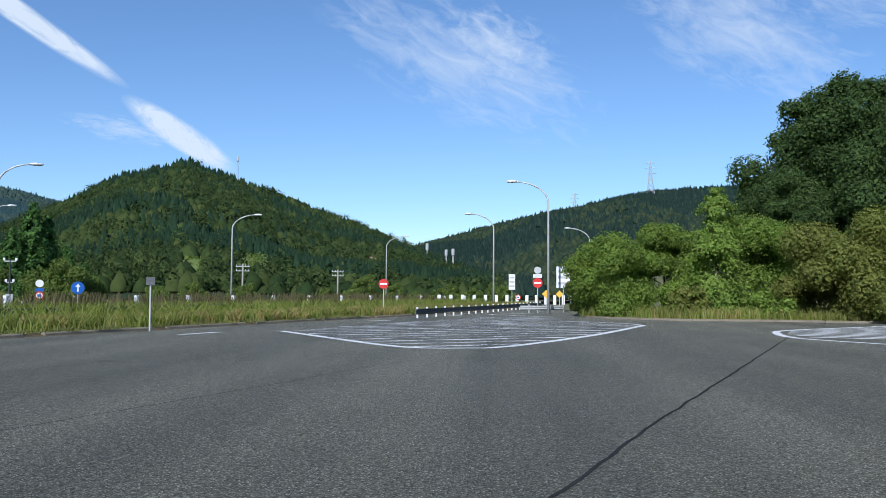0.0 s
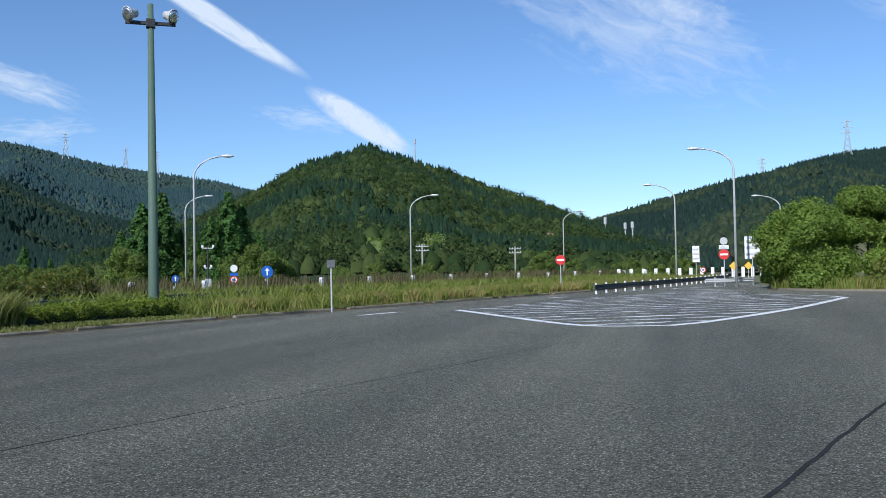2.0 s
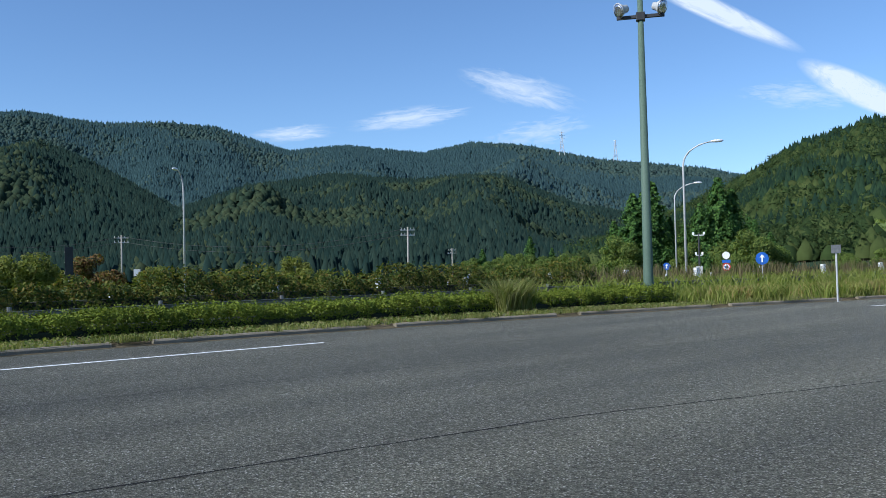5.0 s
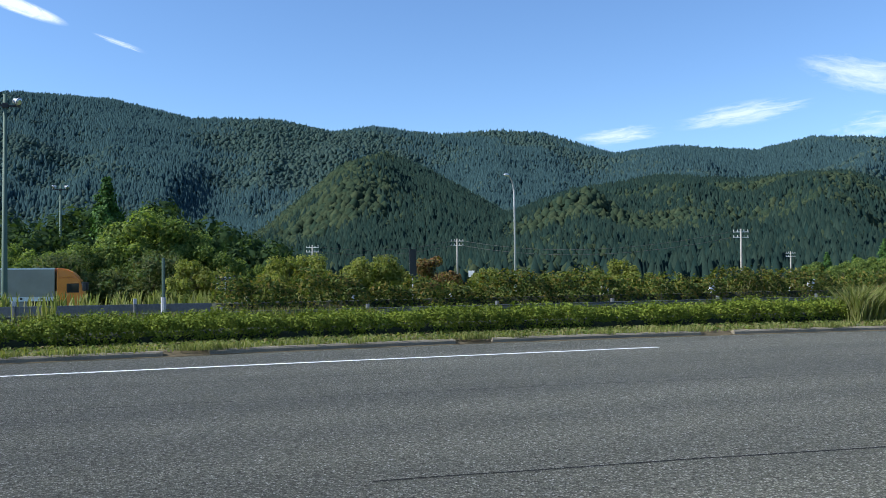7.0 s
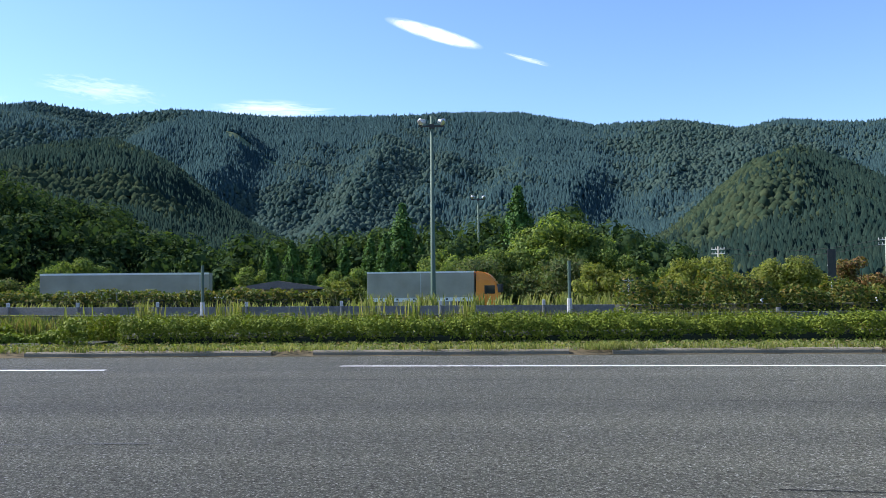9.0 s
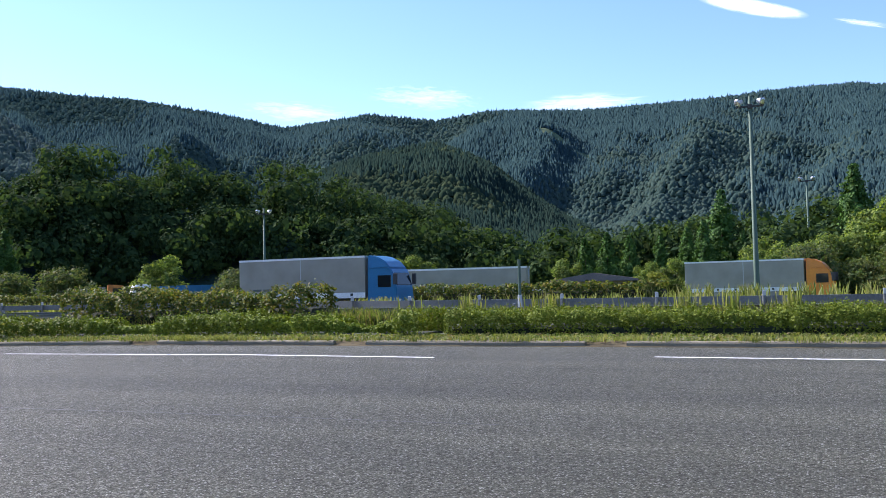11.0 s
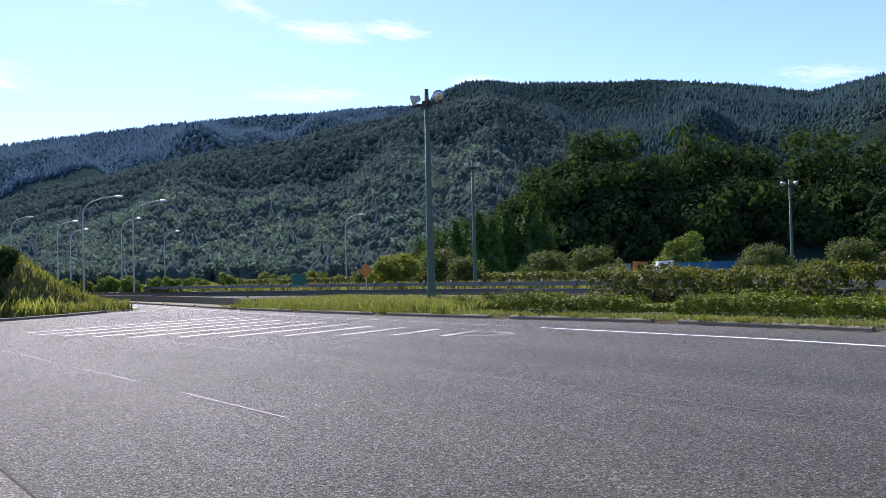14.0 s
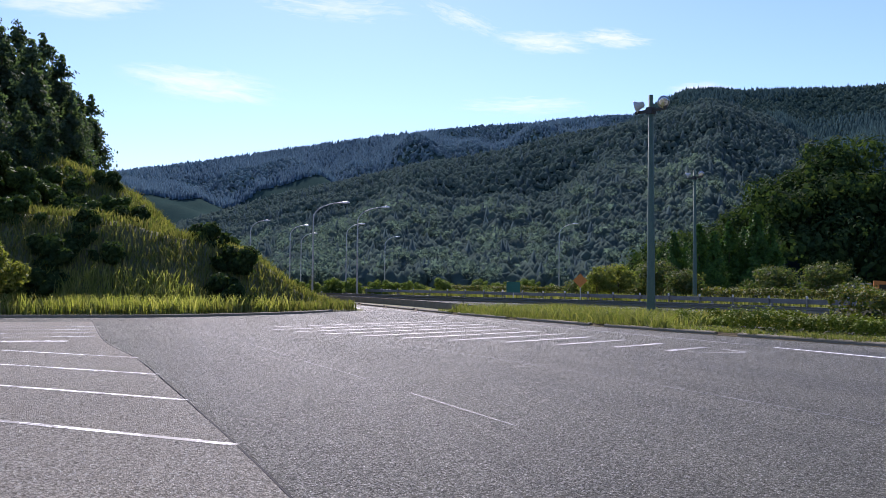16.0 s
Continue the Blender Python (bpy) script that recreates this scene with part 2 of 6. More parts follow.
M_RAIL = surface("galvanised_rail", (0.1, 0.106, 0.11), (0.17, 0.177, 0.18), 0.7, 14, 0.36, 0.1, relief=0.05)
M_RAIL_DARK = surface("weathered_dark_rail", (0.06, 0.075, 0.085), (0.11, 0.125, 0.13), 0.7, 14, 0.5, 0.3, relief=0.05)
M_DARK = surface("dark_metal", (0.02, 0.022, 0.024), (0.05, 0.05, 0.05), 2, 30, 0.5, 0.3, relief=0.05)
M_WHITE = surface("white_paint", (0.72, 0.73, 0.73), (0.82, 0.82, 0.81), 1.5, 20, 0.45, relief=0.03)
M_LAMP = surface("lamp_cover", (0.7, 0.72, 0.74), (0.85, 0.86, 0.88), 2, 20, 0.2, 0.2, relief=0.0)
M_REFLECTOR = surface("lamp_reflector", (0.75, 0.76, 0.78), (0.85, 0.86, 0.88), 3, 20, 0.18, 0.9, relief=0.0)
M_RED = surface("sign_red", (0.5, 0.02, 0.02), (0.6, 0.035, 0.03), 2, 20, 0.4, relief=0.02)
M_BLUE = surface("sign_blue", (0.01, 0.08, 0.35), (0.015, 0.11, 0.45), 2, 20, 0.4, relief=0.02)
M_GREEN = surface("sign_green", (0.0, 0.09, 0.06), (0.01, 0.13, 0.085), 2, 20, 0.4, relief=0.02)
M_ORANGE = surface("sign_orange", (0.5, 0.16, 0.02), (0.62, 0.22, 0.03), 2, 20, 0.5, relief=0.02)
M_YELLOW = surface("sign_yellow", (0.7, 0.38, 0.03), (0.8, 0.46, 0.04), 2, 20, 0.5, relief=0.02)
M_WOOD = surface("pole_concrete", (0.25, 0.23, 0.2), (0.36, 0.34, 0.3), 2, 30, 0.8, relief=0.2)
# twigs blackened to stand for the shade inside a hedge
M_CORE = surface("shaded_hedge_twigs", (0.012, 0.018, 0.007), (0.03, 0.035, 0.014), 3, 25, 0.95, relief=0.5)
M_BARK = surface("bark", (0.05, 0.038, 0.028), (0.11, 0.085, 0.06), 1.5, 12, 0.9, relief=0.6)
M_BOX = surface("van_body_grey", (0.27, 0.252, 0.21), (0.32, 0.3, 0.255), 0.25, 0.6, 0.4, 0.2, relief=0.0)
M_CAB_BLUE = surface("cab_blue", (0.008, 0.12, 0.27), (0.012, 0.16, 0.33), 1, 20, 0.28, relief=0.0)
M_CAB_ORANGE = surface("cab_orange", (0.72, 0.2, 0.01), (0.82, 0.26, 0.015), 1, 20, 0.28, relief=0.0)
M_CHASSIS = surface("chassis", (0.02, 0.02, 0.022), (0.06, 0.06, 0.06), 2, 20, 0.6, relief=0.1)
M_TYRE = surface("rubber", (0.012, 0.012, 0.012), (0.03, 0.03, 0.03), 4, 30, 0.85, relief=0.2)
M_ROOF = surface("dark_roof", (0.09, 0.075, 0.07), (0.16, 0.13, 0.12), 0.8, 8, 0.6, relief=0.1)
M_GLASS, _nt, _b = nodes_of("vehicle_glass")
_b.inputs["Base Color"].default_value = (0.01, 0.015, 0.02, 1)
_b.inputs["Roughness"].default_value = 0.05
L_HEDGE = leaf("hedge_leaf", (0.0722, 0.103, 0.0129), (0.12, 0.162, 0.0198), (0.193, 0.232, 0.0297), (0.144, 0.187, 0.0248), through=0.18)
L_HEDGE2 = leaf("laurel_leaf", (0.0375, 0.0625, 0.0161), (0.075, 0.112, 0.023), (0.15, 0.163, 0.0345), (0.2, 0.15, 0.0403), rough=0.6)
L_WEED = leaf("weed_blade", (0.11, 0.145, 0.035), (0.19, 0.215, 0.065), (0.3, 0.28, 0.12), (0.15, 0.185, 0.045), through=0.35)
L_BANK = leaf("bank_grass_blade", (0.17, 0.2, 0.05), (0.26, 0.28, 0.085), (0.38, 0.36, 0.16), (0.22, 0.25, 0.06), through=0.5)
L_FACE = leaf("bank_face_blade", (0.1, 0.125, 0.035), (0.16, 0.18, 0.055), (0.25, 0.23, 0.1), (0.13, 0.155, 0.04), through=0.4)
L_GRASS = leaf("verge_grass_blade", (0.12, 0.17, 0.03), (0.2, 0.245, 0.05), (0.3, 0.3, 0.1), (0.16, 0.21, 0.04), through=0.45)
L_DRY = leaf("dry_grass_blade", (0.26, 0.24, 0.08), (0.4, 0.33, 0.15), (0.34, 0.24, 0.1), (0.24, 0.28, 0.07), through=0.4)
L_CLOVER = leaf("creeper_leaf", (0.06, 0.095, 0.018), (0.12, 0.16, 0.035), (0.21, 0.22, 0.08), (0.18, 0.14, 0.07))
L_BROAD = leaf("broad_leaf", (0.114, 0.178, 0.0384), (0.186, 0.27, 0.054), (0.264, 0.345, 0.078), (0.156, 0.23, 0.0456), through=0.5)
L_OLIVE = leaf("olive_leaf", (0.0703, 0.117, 0.0331), (0.133, 0.19, 0.0469), (0.235, 0.278, 0.069), through=0.4)
L_SLOPE = leaf("slope_leaf", (0.035, 0.065, 0.024), (0.06, 0.1, 0.03), (0.09, 0.14, 0.04), through=0.35)
L_YELLOW = leaf("yellowing_leaf", (0.117, 0.153, 0.0324), (0.181, 0.211, 0.0486), (0.255, 0.253, 0.0756), (0.139, 0.174, 0.0378), through=0.45)
L_RED = leaf("russet_leaf", (0.12, 0.07, 0.03), (0.19, 0.105, 0.045), (0.11, 0.12, 0.035), (0.22, 0.15, 0.06))
L_CEDAR = leaf("cedar_needles", (0.0364, 0.0819, 0.025), (0.0637, 0.137, 0.0312), (0.1, 0.182, 0.039), through=0.2)
L_PINE = leaf("pine_needles", (0.045, 0.075, 0.051), (0.072, 0.112, 0.0714), (0.105, 0.147, 0.085), through=0.5)
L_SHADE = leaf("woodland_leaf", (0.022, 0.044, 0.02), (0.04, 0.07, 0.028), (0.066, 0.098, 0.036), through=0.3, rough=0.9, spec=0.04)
# far leaves: distance haze is mixed into the colour as pale blue
L_FAR_C = leaf("hazed_distant_conifer", (0.0583, 0.11, 0.12), (0.067, 0.122, 0.131), (0.0758, 0.135, 0.138), through=0.5, rough=1.0, spec=0.0, glow=(1.0, 1.1, 1.0))
L_FAR_B = leaf("hazed_distant_broadleaf", (0.0698, 0.118, 0.109), (0.0837, 0.13, 0.113), (0.0977, 0.142, 0.115), through=0.5, rough=1.0, spec=0.0, glow=(1.0, 1.1, 1.0))
# sunward hills: leaf colours lightened and blued for the backlit haze
L_FLANK_C = leaf("hazed_flank_conifer", (0.09, 0.133, 0.144), (0.1, 0.146, 0.156), (0.111, 0.158, 0.163), through=0.5, rough=1.0, spec=0.0, glow=(1.0, 1.1, 0.9))
L_FLANK_B = leaf("hazed_flank_broadleaf", (0.0969, 0.139, 0.129), (0.11, 0.155, 0.139), (0.125, 0.171, 0.146), through=0.5, rough=1.0, spec=0.0, glow=(1.0, 1.1, 0.85))
L_BACK_C = leaf("hazed_remote_conifer", (0.133, 0.214, 0.291), (0.148, 0.229, 0.304), (0.161, 0.244, 0.316), through=0.6, rough=1.0, spec=0.0, glow=(1.0, 1.1, 1.0))
L_BACK_B = leaf("hazed_remote_broadleaf", (0.142, 0.214, 0.269), (0.154, 0.234, 0.286), (0.171, 0.247, 0.295), through=0.6, rough=1.0, spec=0.0, glow=(1.0, 1.1, 1.0))
# ridge greens keep a trace of that haze blue
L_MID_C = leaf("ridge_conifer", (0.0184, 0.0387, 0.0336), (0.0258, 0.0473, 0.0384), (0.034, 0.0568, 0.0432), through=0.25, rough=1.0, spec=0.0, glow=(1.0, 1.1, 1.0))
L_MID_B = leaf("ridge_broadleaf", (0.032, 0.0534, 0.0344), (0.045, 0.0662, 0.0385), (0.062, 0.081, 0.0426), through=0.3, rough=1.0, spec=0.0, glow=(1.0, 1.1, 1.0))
L_HILL_C = leaf("hill_cedar", (0.0164, 0.037, 0.0244), (0.026, 0.0533, 0.0293), (0.0376, 0.0702, 0.0358), through=0.3, rough=0.9, spec=0.04, glow=(1.0, 1.1, 1.0))
L_HILL_B = leaf("hill_broadleaf", (0.033, 0.0579, 0.0221), (0.0544, 0.0847, 0.0276), (0.0894, 0.116, 0.0372), through=0.4, rough=0.9, spec=0.04, glow=(1.0, 1.1, 1.0))
M_FIELD = surface("terraced_field", (0.085, 0.12, 0.075), (0.115, 0.145, 0.085), 0.06, 1.5, 0.95, where="world", relief=0.3, spec=0.05)
M_MEADOW = surface("hill_meadow", (0.12, 0.17, 0.05), (0.17, 0.22, 0.07), 0.08, 1.5, 0.95, where="world", relief=0.3, spec=0.05)
M_EARTH = surface("bare_earth", (0.22, 0.14, 0.09), (0.32, 0.22, 0.14), 0.1, 2.0, 0.95, where="world", relief=0.3, spec=0.05)


# ---- ground and paved surfaces ----
KERB = smooth_path([(-14.6, -76), (-15.0, -58), (-15.2, -42), (-15.9, -33), (-16.7, -27), (-17.6, -22), (-18.4, -17), (-18.6, -8), (-18.6, 0), (-18.5, 8), (-17.6, 15.5),
                    (-16.4, 21.5), (-15.0, 27), (-13.1, 33.5), (-10.8, 41), (-5.7, 57), (-1.0, 74), (4.0, 96), (9.0, 125)], 0.6)
NEAR_RAIL = smooth_path([(26, -165), (6, -125), (-6, -98), (-15.3, -73), (-20, -57), (-24.3, -45), (-26.4, -34), (-25.6, -15), (-24.0, -6), (-23.6, 8), (-23.0, 24), (-19.5, 48), (-12, 78), (-2, 115)], 0.8)
MEDIAN_RAIL = smooth_path([(-8, -175), (-26, -138), (-37, -104), (-42, -75), (-43.5, -50), (-40.5, -30), (-36, -15), (-34, 0), (-32, 20), (-28, 50), (-20, 85), (-9, 125)], 0.8)
FAR_LANE = smooth_path([(40, -420), (8, -300), (-18, -210), (-36, -140), (-46.5, -95), (-50, -68), (-50, -30), (-49.5, 0), (-47, 30), (-41, 70), (-30, 120), (0, 220), (50, 340)], 2.0)
FAR_EDGE = FAR_LANE + normals2(FAR_LANE) * 6.0


def sheet(name, left, right, z, material, label="", zr=None):
    """A ribbon between two plan paths."""
    n = 160
    def re(p):
        s = np.concatenate([[0], np.cumsum(np.hypot(*np.diff(p, axis=0).T))])
        q = np.linspace(0, s[-1], n)
        return np.stack([np.interp(q, s, p[:, 0]), np.interp(q, s, p[:, 1])], 1)
    a, b = re(left), re(right)
    V = np.concatenate([np.c_[a, np.full(n, z)], np.c_[b, np.full(n, z if zr is None else zr)]])
    i = np.arange(n - 1)
    F = np.stack([i, i + n, i + n + 1, i + 1], 1)
    ob = mesh_np(name, V, F, material)
    me = ob.data
    if me.polygons[0].normal.z < 0:
        me.flip_normals()
    return tagged(ob, label, kind="structure")


def disc(name, z, material):
    V, F = [(0, 0, z)], []
    rs, n = [20, 60, 150, 400, 1000, 2200, 4600], 96
    for r in rs:
        V += [(r * math.cos(2 * math.pi * k / n), r * math.sin(2 * math.pi * k / n), z) for k in range(n)]
    bm = bmesh.new()
    vs = [bm.verts.new(v) for v in V]
    for k in range(n):
        bm.faces.new((vs[0], vs[1 + k], vs[1 + (k + 1) % n]))
        for j in range(len(rs) - 1):
            a, b = 1 + j * n, 1 + (j + 1) * n
            bm.faces.new((vs[a + k], vs[b + k], vs[b + (k + 1) % n], vs[a + (k + 1) % n]))
    return tagged(part(name, bm, material), "grassy valley floor reaching to the hills", kind="structure")


disc("ground", -0.75, M_GROUND)
EAST = KERB * 0 + np.stack([np.full(len(KERB), 70.0), KERB[:, 1]], 1)
sheet("parking_lot", KERB, EAST, 0.0, M_ASPHALT, "grey asphalt of a wide parking area with worn tracks")
sheet("verge", KERB + normals2(KERB) * 0.36, smooth_path([(-13.5, -76), (-17, -62), (-20, -52), (-24, -42), (-25.8, -34), (-25, -15), (-23.4, -6), (-23, 8), (-22.4, 24), (-18.9, 48), (-11.4, 78), (0, 125)], 0.8), 0.1, M_SOIL, "grassy planting strip behind the kerb")
sheet("highway_near_lanes", NEAR_RAIL + normals2(NEAR_RAIL) * -0.1, MEDIAN_RAIL + normals2(MEDIAN_RAIL) * -0.8, 0.02, M_ROAD, "grey asphalt lanes of a highway")
sheet("highway_median", MEDIAN_RAIL + normals2(MEDIAN_RAIL) * -0.8, FAR_LANE[8:-14] - normals2(FAR_LANE)[8:-14] * 4.6, 0.05, M_SOIL, "narrow planted median of the highway", zr=-0.3)
sheet("highway_far_lanes", FAR_LANE - normals2(FAR_LANE) * 4.6, FAR_LANE + normals2(FAR_LANE) * 5.4, -0.4, M_ROAD, "grey asphalt far lanes of a highway")
sheet("far_verge", FAR_LANE + normals2(FAR_LANE) * 5.4, FAR_LANE + normals2(FAR_LANE) * 14.0, -0.38, M_SOIL, "grassy strip along the far side of the highway")

# old pavement of the parking bays
bm = bmesh.new()
bm.faces.new([bm.verts.new((x, y, 0.004)) for x, y in ((-1.3, -4.0), (-0.97, -8.9), (-0.1, -18.6), (0.75, -24.7), (1.5, -36), (60, -36), (60, -4))])
tagged(part("bay_pavement", bm, M_BAY), "older light-brown asphalt of the parking bays", kind="structure")
# pavement joint strip along the bays
bm = sweep(smooth_path([(-1.34, -3), (-0.97, -8.9), (-0.1, -18.6), (0.75, -24.7), (1.6, -37)]), [(-0.012, 0.0), (0.012, 0.0), (0.012, 0.006), (-0.012, 0.006)])
tagged(part("pavement_joint", bm, M_SEAL), "dark joint between two ages of asphalt", kind="structure")


def strip(bm, a, b, w, z=0.008):
    """A painted bar from a to b."""
    a, b = Vector((*a, z)), Vector((*b, z))
    n = Vector((0, 0, 1)).cross((b - a).normalized()) * w / 2
    bm.faces.new([bm.verts.new(p) for p in (a - n, b - n, b + n, a + n)])
    return bm


def ribbon(bm, pts, w, z=0.008):
    """A painted line of even width through points."""
    p = np.array(pts, float)
    n = normals2(p) * w / 2
    L = [bm.verts.new((*q, z)) for q in p + n]
    R = [bm.verts.new((*q, z)) for q in p - n]
    for i in range(len(p) - 1):
        bm.faces.new((R[i], R[i + 1], L[i + 1], L[i]))
    return bm


def marking(name, pieces, label, material=M_PAINT):
    """pieces: lists of points; each becomes a part."""
    root = tagged(empty(name), label, "road marking")
    for pts in pieces:
        w, material2 = 0.15, material
        if isinstance(pts, tuple):
            pts, w = pts[0], pts[1]
        bm = bmesh.new()
        ribbon(bm, pts, w) if len(pts) > 2 else strip(bm, pts[0], pts[1], w)
        part("stripe", bm, material2, root)
    return root


# edge line in long dashes, parallel with the kerb
marking("edge_line", [([(-16.2, -2.9), (-15.9, 4), (-15.45, 11.2)], 0.16), ([(-15.6, -7.1), (-15.75, -12), (-15.3, -18.7)], 0.16)],
        "long white edge line painted beside the kerb")
for a, b in (((-10.95, 29.2), (-10.3, 31.5)), ((-6.8, 45.6), (-5.9, 47.2)), ((-3.3, 58.4), (-2.55, 59.5))):
    marking("lane_dash", [([a, b], 0.3)], "short white lane dash painted on asphalt")

# hatched island by the entrance
OUT = smooth_path([(-8.35, 32.9), (-4.4, 26.2), (-2.9, 23.9), (-2.0, 23.1), (-0.7, 23.3), (0.4, 24.3), (3.6, 31.9), (6.9, 42.0)], 0.5)
hatch = []
marking("island_outline", [(OUT.tolist(), 0.32), (smooth_path([(6.9, 42.0), (6.4, 44.5), (3.8, 48.5)], 0.6).tolist(), 0.25)], "white outline of a hatched traffic island")


def inside(x, y):
    lo = np.interp(y, [23.1, 23.9, 26.2, 32.9], [-2.0, -2.9, -4.4, -8.35]) if y < 32.9 else np.interp(y, [32.9, 43.5, 52.5], [-8.35, -5.5, -1.5])
    hi = np.interp(y, [23.1, 24.3, 31.9, 42.0, 48.5], [-1.5, 0.4, 3.6, 6.9, 3.8])
    return lo + 0.15 < x < hi - 0.15


def clip_bars(p0, step, u, n, w, test, half=16):
    """Parallel bars cut off where test fails."""
    out = []
    for k in range(n):
        c = np.array(p0) + np.array(step) * k
        run = [c + np.array(u) * s for s in np.arange(-half, half, 0.2) if test(*(c + np.array(u) * s))]
        if len(run) > 3:
            out.append(([tuple(run[0]), tuple(run[-1])], w))
    return out


u = np.array((0.86, 0.51)) / np.hypot(0.86, 0.51)
hatch += clip_bars((-1.0, 24.4), (-0.25, 1.5), u, 19, 0.42, inside)
marking("hatched_island", hatch, "worn white hatched traffic island painted on asphalt", M_PAINT_OLD)

# second island towards the right
def inside2(x, y):
    return x > np.interp(y, [27, 30.2, 34, 37.5, 43], [11.8, 10.4, 10.9, 12.3, 17.5]) and y > 30.2 - (x - 10.4) * 2.2 and y < 37.6 + (x - 12.3) * 0.95 and x < 34 and y > 14


edge2 = smooth_path([(30, 54.5), (18.8, 43.6), (12.3, 37.5), (10.7, 34), (10.35, 30.3), (11.8, 27), (16.5, 17)], 0.5)
marking("hatched_island", [(edge2.tolist(), 0.3)] + clip_bars((10.8, 31.5), (0.75, 0.9), np.array((0.9, -0.43)), 16, 0.4, lambda x, y: 10.9 < x < 26 and inside2(x, y)),
        "white hatched traffic island with rounded nose", M_PAINT)

# far nose line near the guard rail
marking("nose_line", [(smooth_path([(3.5, 56), (0.6, 60.5), (-0.6, 62.2), (0.2, 64), (3.0, 68)], 0.5).tolist(), 0.25)], "rounded white line at the end of an island")

# hatched island by the exit
def inside3(x, y):
    lo = np.interp(y, [-30, -23, -20, -17.5], [-12.6, -13.0, -13.5, -13.7])
    hi = np.interp(y, [-30, -28.9, -25, -22.9, -21.5, -19.1, -17.9, -17.4], [-4.0, -4.1, -6.0, -7.9, -9.7, -11.5, -12.2, -13.3])
    return lo < x < hi


hatch3 = clip_bars((-13.0, -18.9), (0.66, -1.3), np.array((0.89, 0.45)), 11, 0.26, inside3)
hatch3.append((smooth_path([(-12.2, -17.95), (-12.9, -17.45), (-13.5, -17.6), (-13.55, -18.6)], 0.25).tolist(), 0.16))
marking("hatched_island", hatch3, "worn white hatched island at the exit", M_PAINT_THIN)
marking("exit_line", [(smooth_path([(-15.3, -19.5), (-14.9, -24), (-14.2, -33), (-14.0, -43), (-14.0, -60), (-13.2, -74)], 0.8).tolist(), 0.15)], "faded white edge line of the exit ramp", M_PAINT_FAINT)
marking("exit_nose", [(smooth_path([(-11.2, -47.2), (-12.2, -50.5), (-13.0, -54.5), (-12.4, -58), (-11.0, -62)], 0.5).tolist(), 0.2)], "white line round the exit nose")

# parking bay lines
bay_ends = [(-0.97 + 0.31 * k - (0.02 * k), -8.9 - 3.38 * k) for k in range(5)]
bays = [([(x, y), (x + 9.5, y - 8.9)], 0.11) for x, y in bay_ends[:4]]
marking("bay_lines", bays, "white parking bay lines on old asphalt", M_PAINT_OLD)
marking("bay_lines", [([(1.6, -24.6), (9.0, -24.9)], 0.5)] + [([(1.0 + 0.05 * k, -26.5 - 1.9 * k), (9.0, -26.4 - 1.9 * k)], 0.17) for k in range(4)], "white lines at the end of the bays", M_PAINT_OLD)
# worn guide line
guide = smooth_path([(-3.95, -9.2), (-3.88, -10), (-3.4, -15.5), (-3.2, -17), (-2.5, -24.3), (-1.2, -31), (0.5, -38.5)], 0.7)
marking("guide_line", [(guide[i:i + 6].tolist(), 0.028) for i in range(0, len(guide) - 7, 7)], "thin, almost worn away guide line", M_PAINT_FAINT)
marking("guide_line", [(smooth_path([(-8.2, -3), (-7.9, -9), (-7.2, -16), (-6.3, -22)], 1.0).tolist(), 0.03)], "thin, almost worn away guide line", M_PAINT_FAINT)

# sealed joints of the paving lanes
def joint(pts, w):
    p = smooth_path(pts, 0.35)
    jit = np.random.RandomState(len(pts)).normal(0, 0.01, len(p))
    p = p + normals2(p) * jit[:, None]
    bm = bmesh.new()
    ribbon(bm, p, w, 0.005)
    tagged(part("pavement_joint", bm, M_SEAL), "dark sealed joint in the asphalt", kind="structure")


joint([(10.6, 32.2), (6.25, 21), (4.46, 16.4), (1.7, 9.3), (0.58, 6.2), (-1.5, 0.6), (-2.2, -1.4)], 0.042)
joint([(-2.4, 17.5), (-3.5, 13.6), (-4.9, 9.2), (-5.6, 6.9), (-6.1, 4.0), (-6.4, 2.0)], 0.022)
joint([(-6.6, 24), (-8.5, 16.5), (-10.2, 9.5), (-11.2, 3), (-11.7, -4), (-11.6, -9)], 0.018)
joint([(-9.5, 24), (-11.6, 16), (-12.8, 9.5), (-13.6, 3), (-13.9, -4)], 0.018)

# ---- kerbs ----
tagged(part("verge_edge", sweep(KERB, [(-0.1, -0.05), (-0.06, 0.008), (0.12, 0.035), (0.34, 0.105), (0.42, 0.105), (0.42, -0.05)]), M_DIRT), "earth edge behind the kerb", kind="structure")
kerb_root = tagged(empty("kerb"), "weathered concrete kerb with drainage gaps", kind="structure")
s_all = np.concatenate([[0], np.cumsum(np.hypot(*np.diff(KERB, axis=0).T))])
s_mid = np.interp(-10.3, KERB[:, 1], s_all)
PROF = [(0.0, -0.02), (0.01, 0.08), (0.04, 0.115), (0.15, 0.12), (0.18, 0.1), (0.18, -0.02)]
for k in range(-10, 20):
    a = s_mid + 6.37 * k
    b = a + 5.45
    if a < 0 or b > s_all[-1]:
        continue
    q = np.linspace(a, b, 12)
    pts = np.stack([np.interp(q, s_all, KERB[:, 0]), np.interp(q, s_all, KERB[:, 1])], 1)
    part("kerb_stone", sweep(pts, PROF), M_CONCRETE, kerb_root)
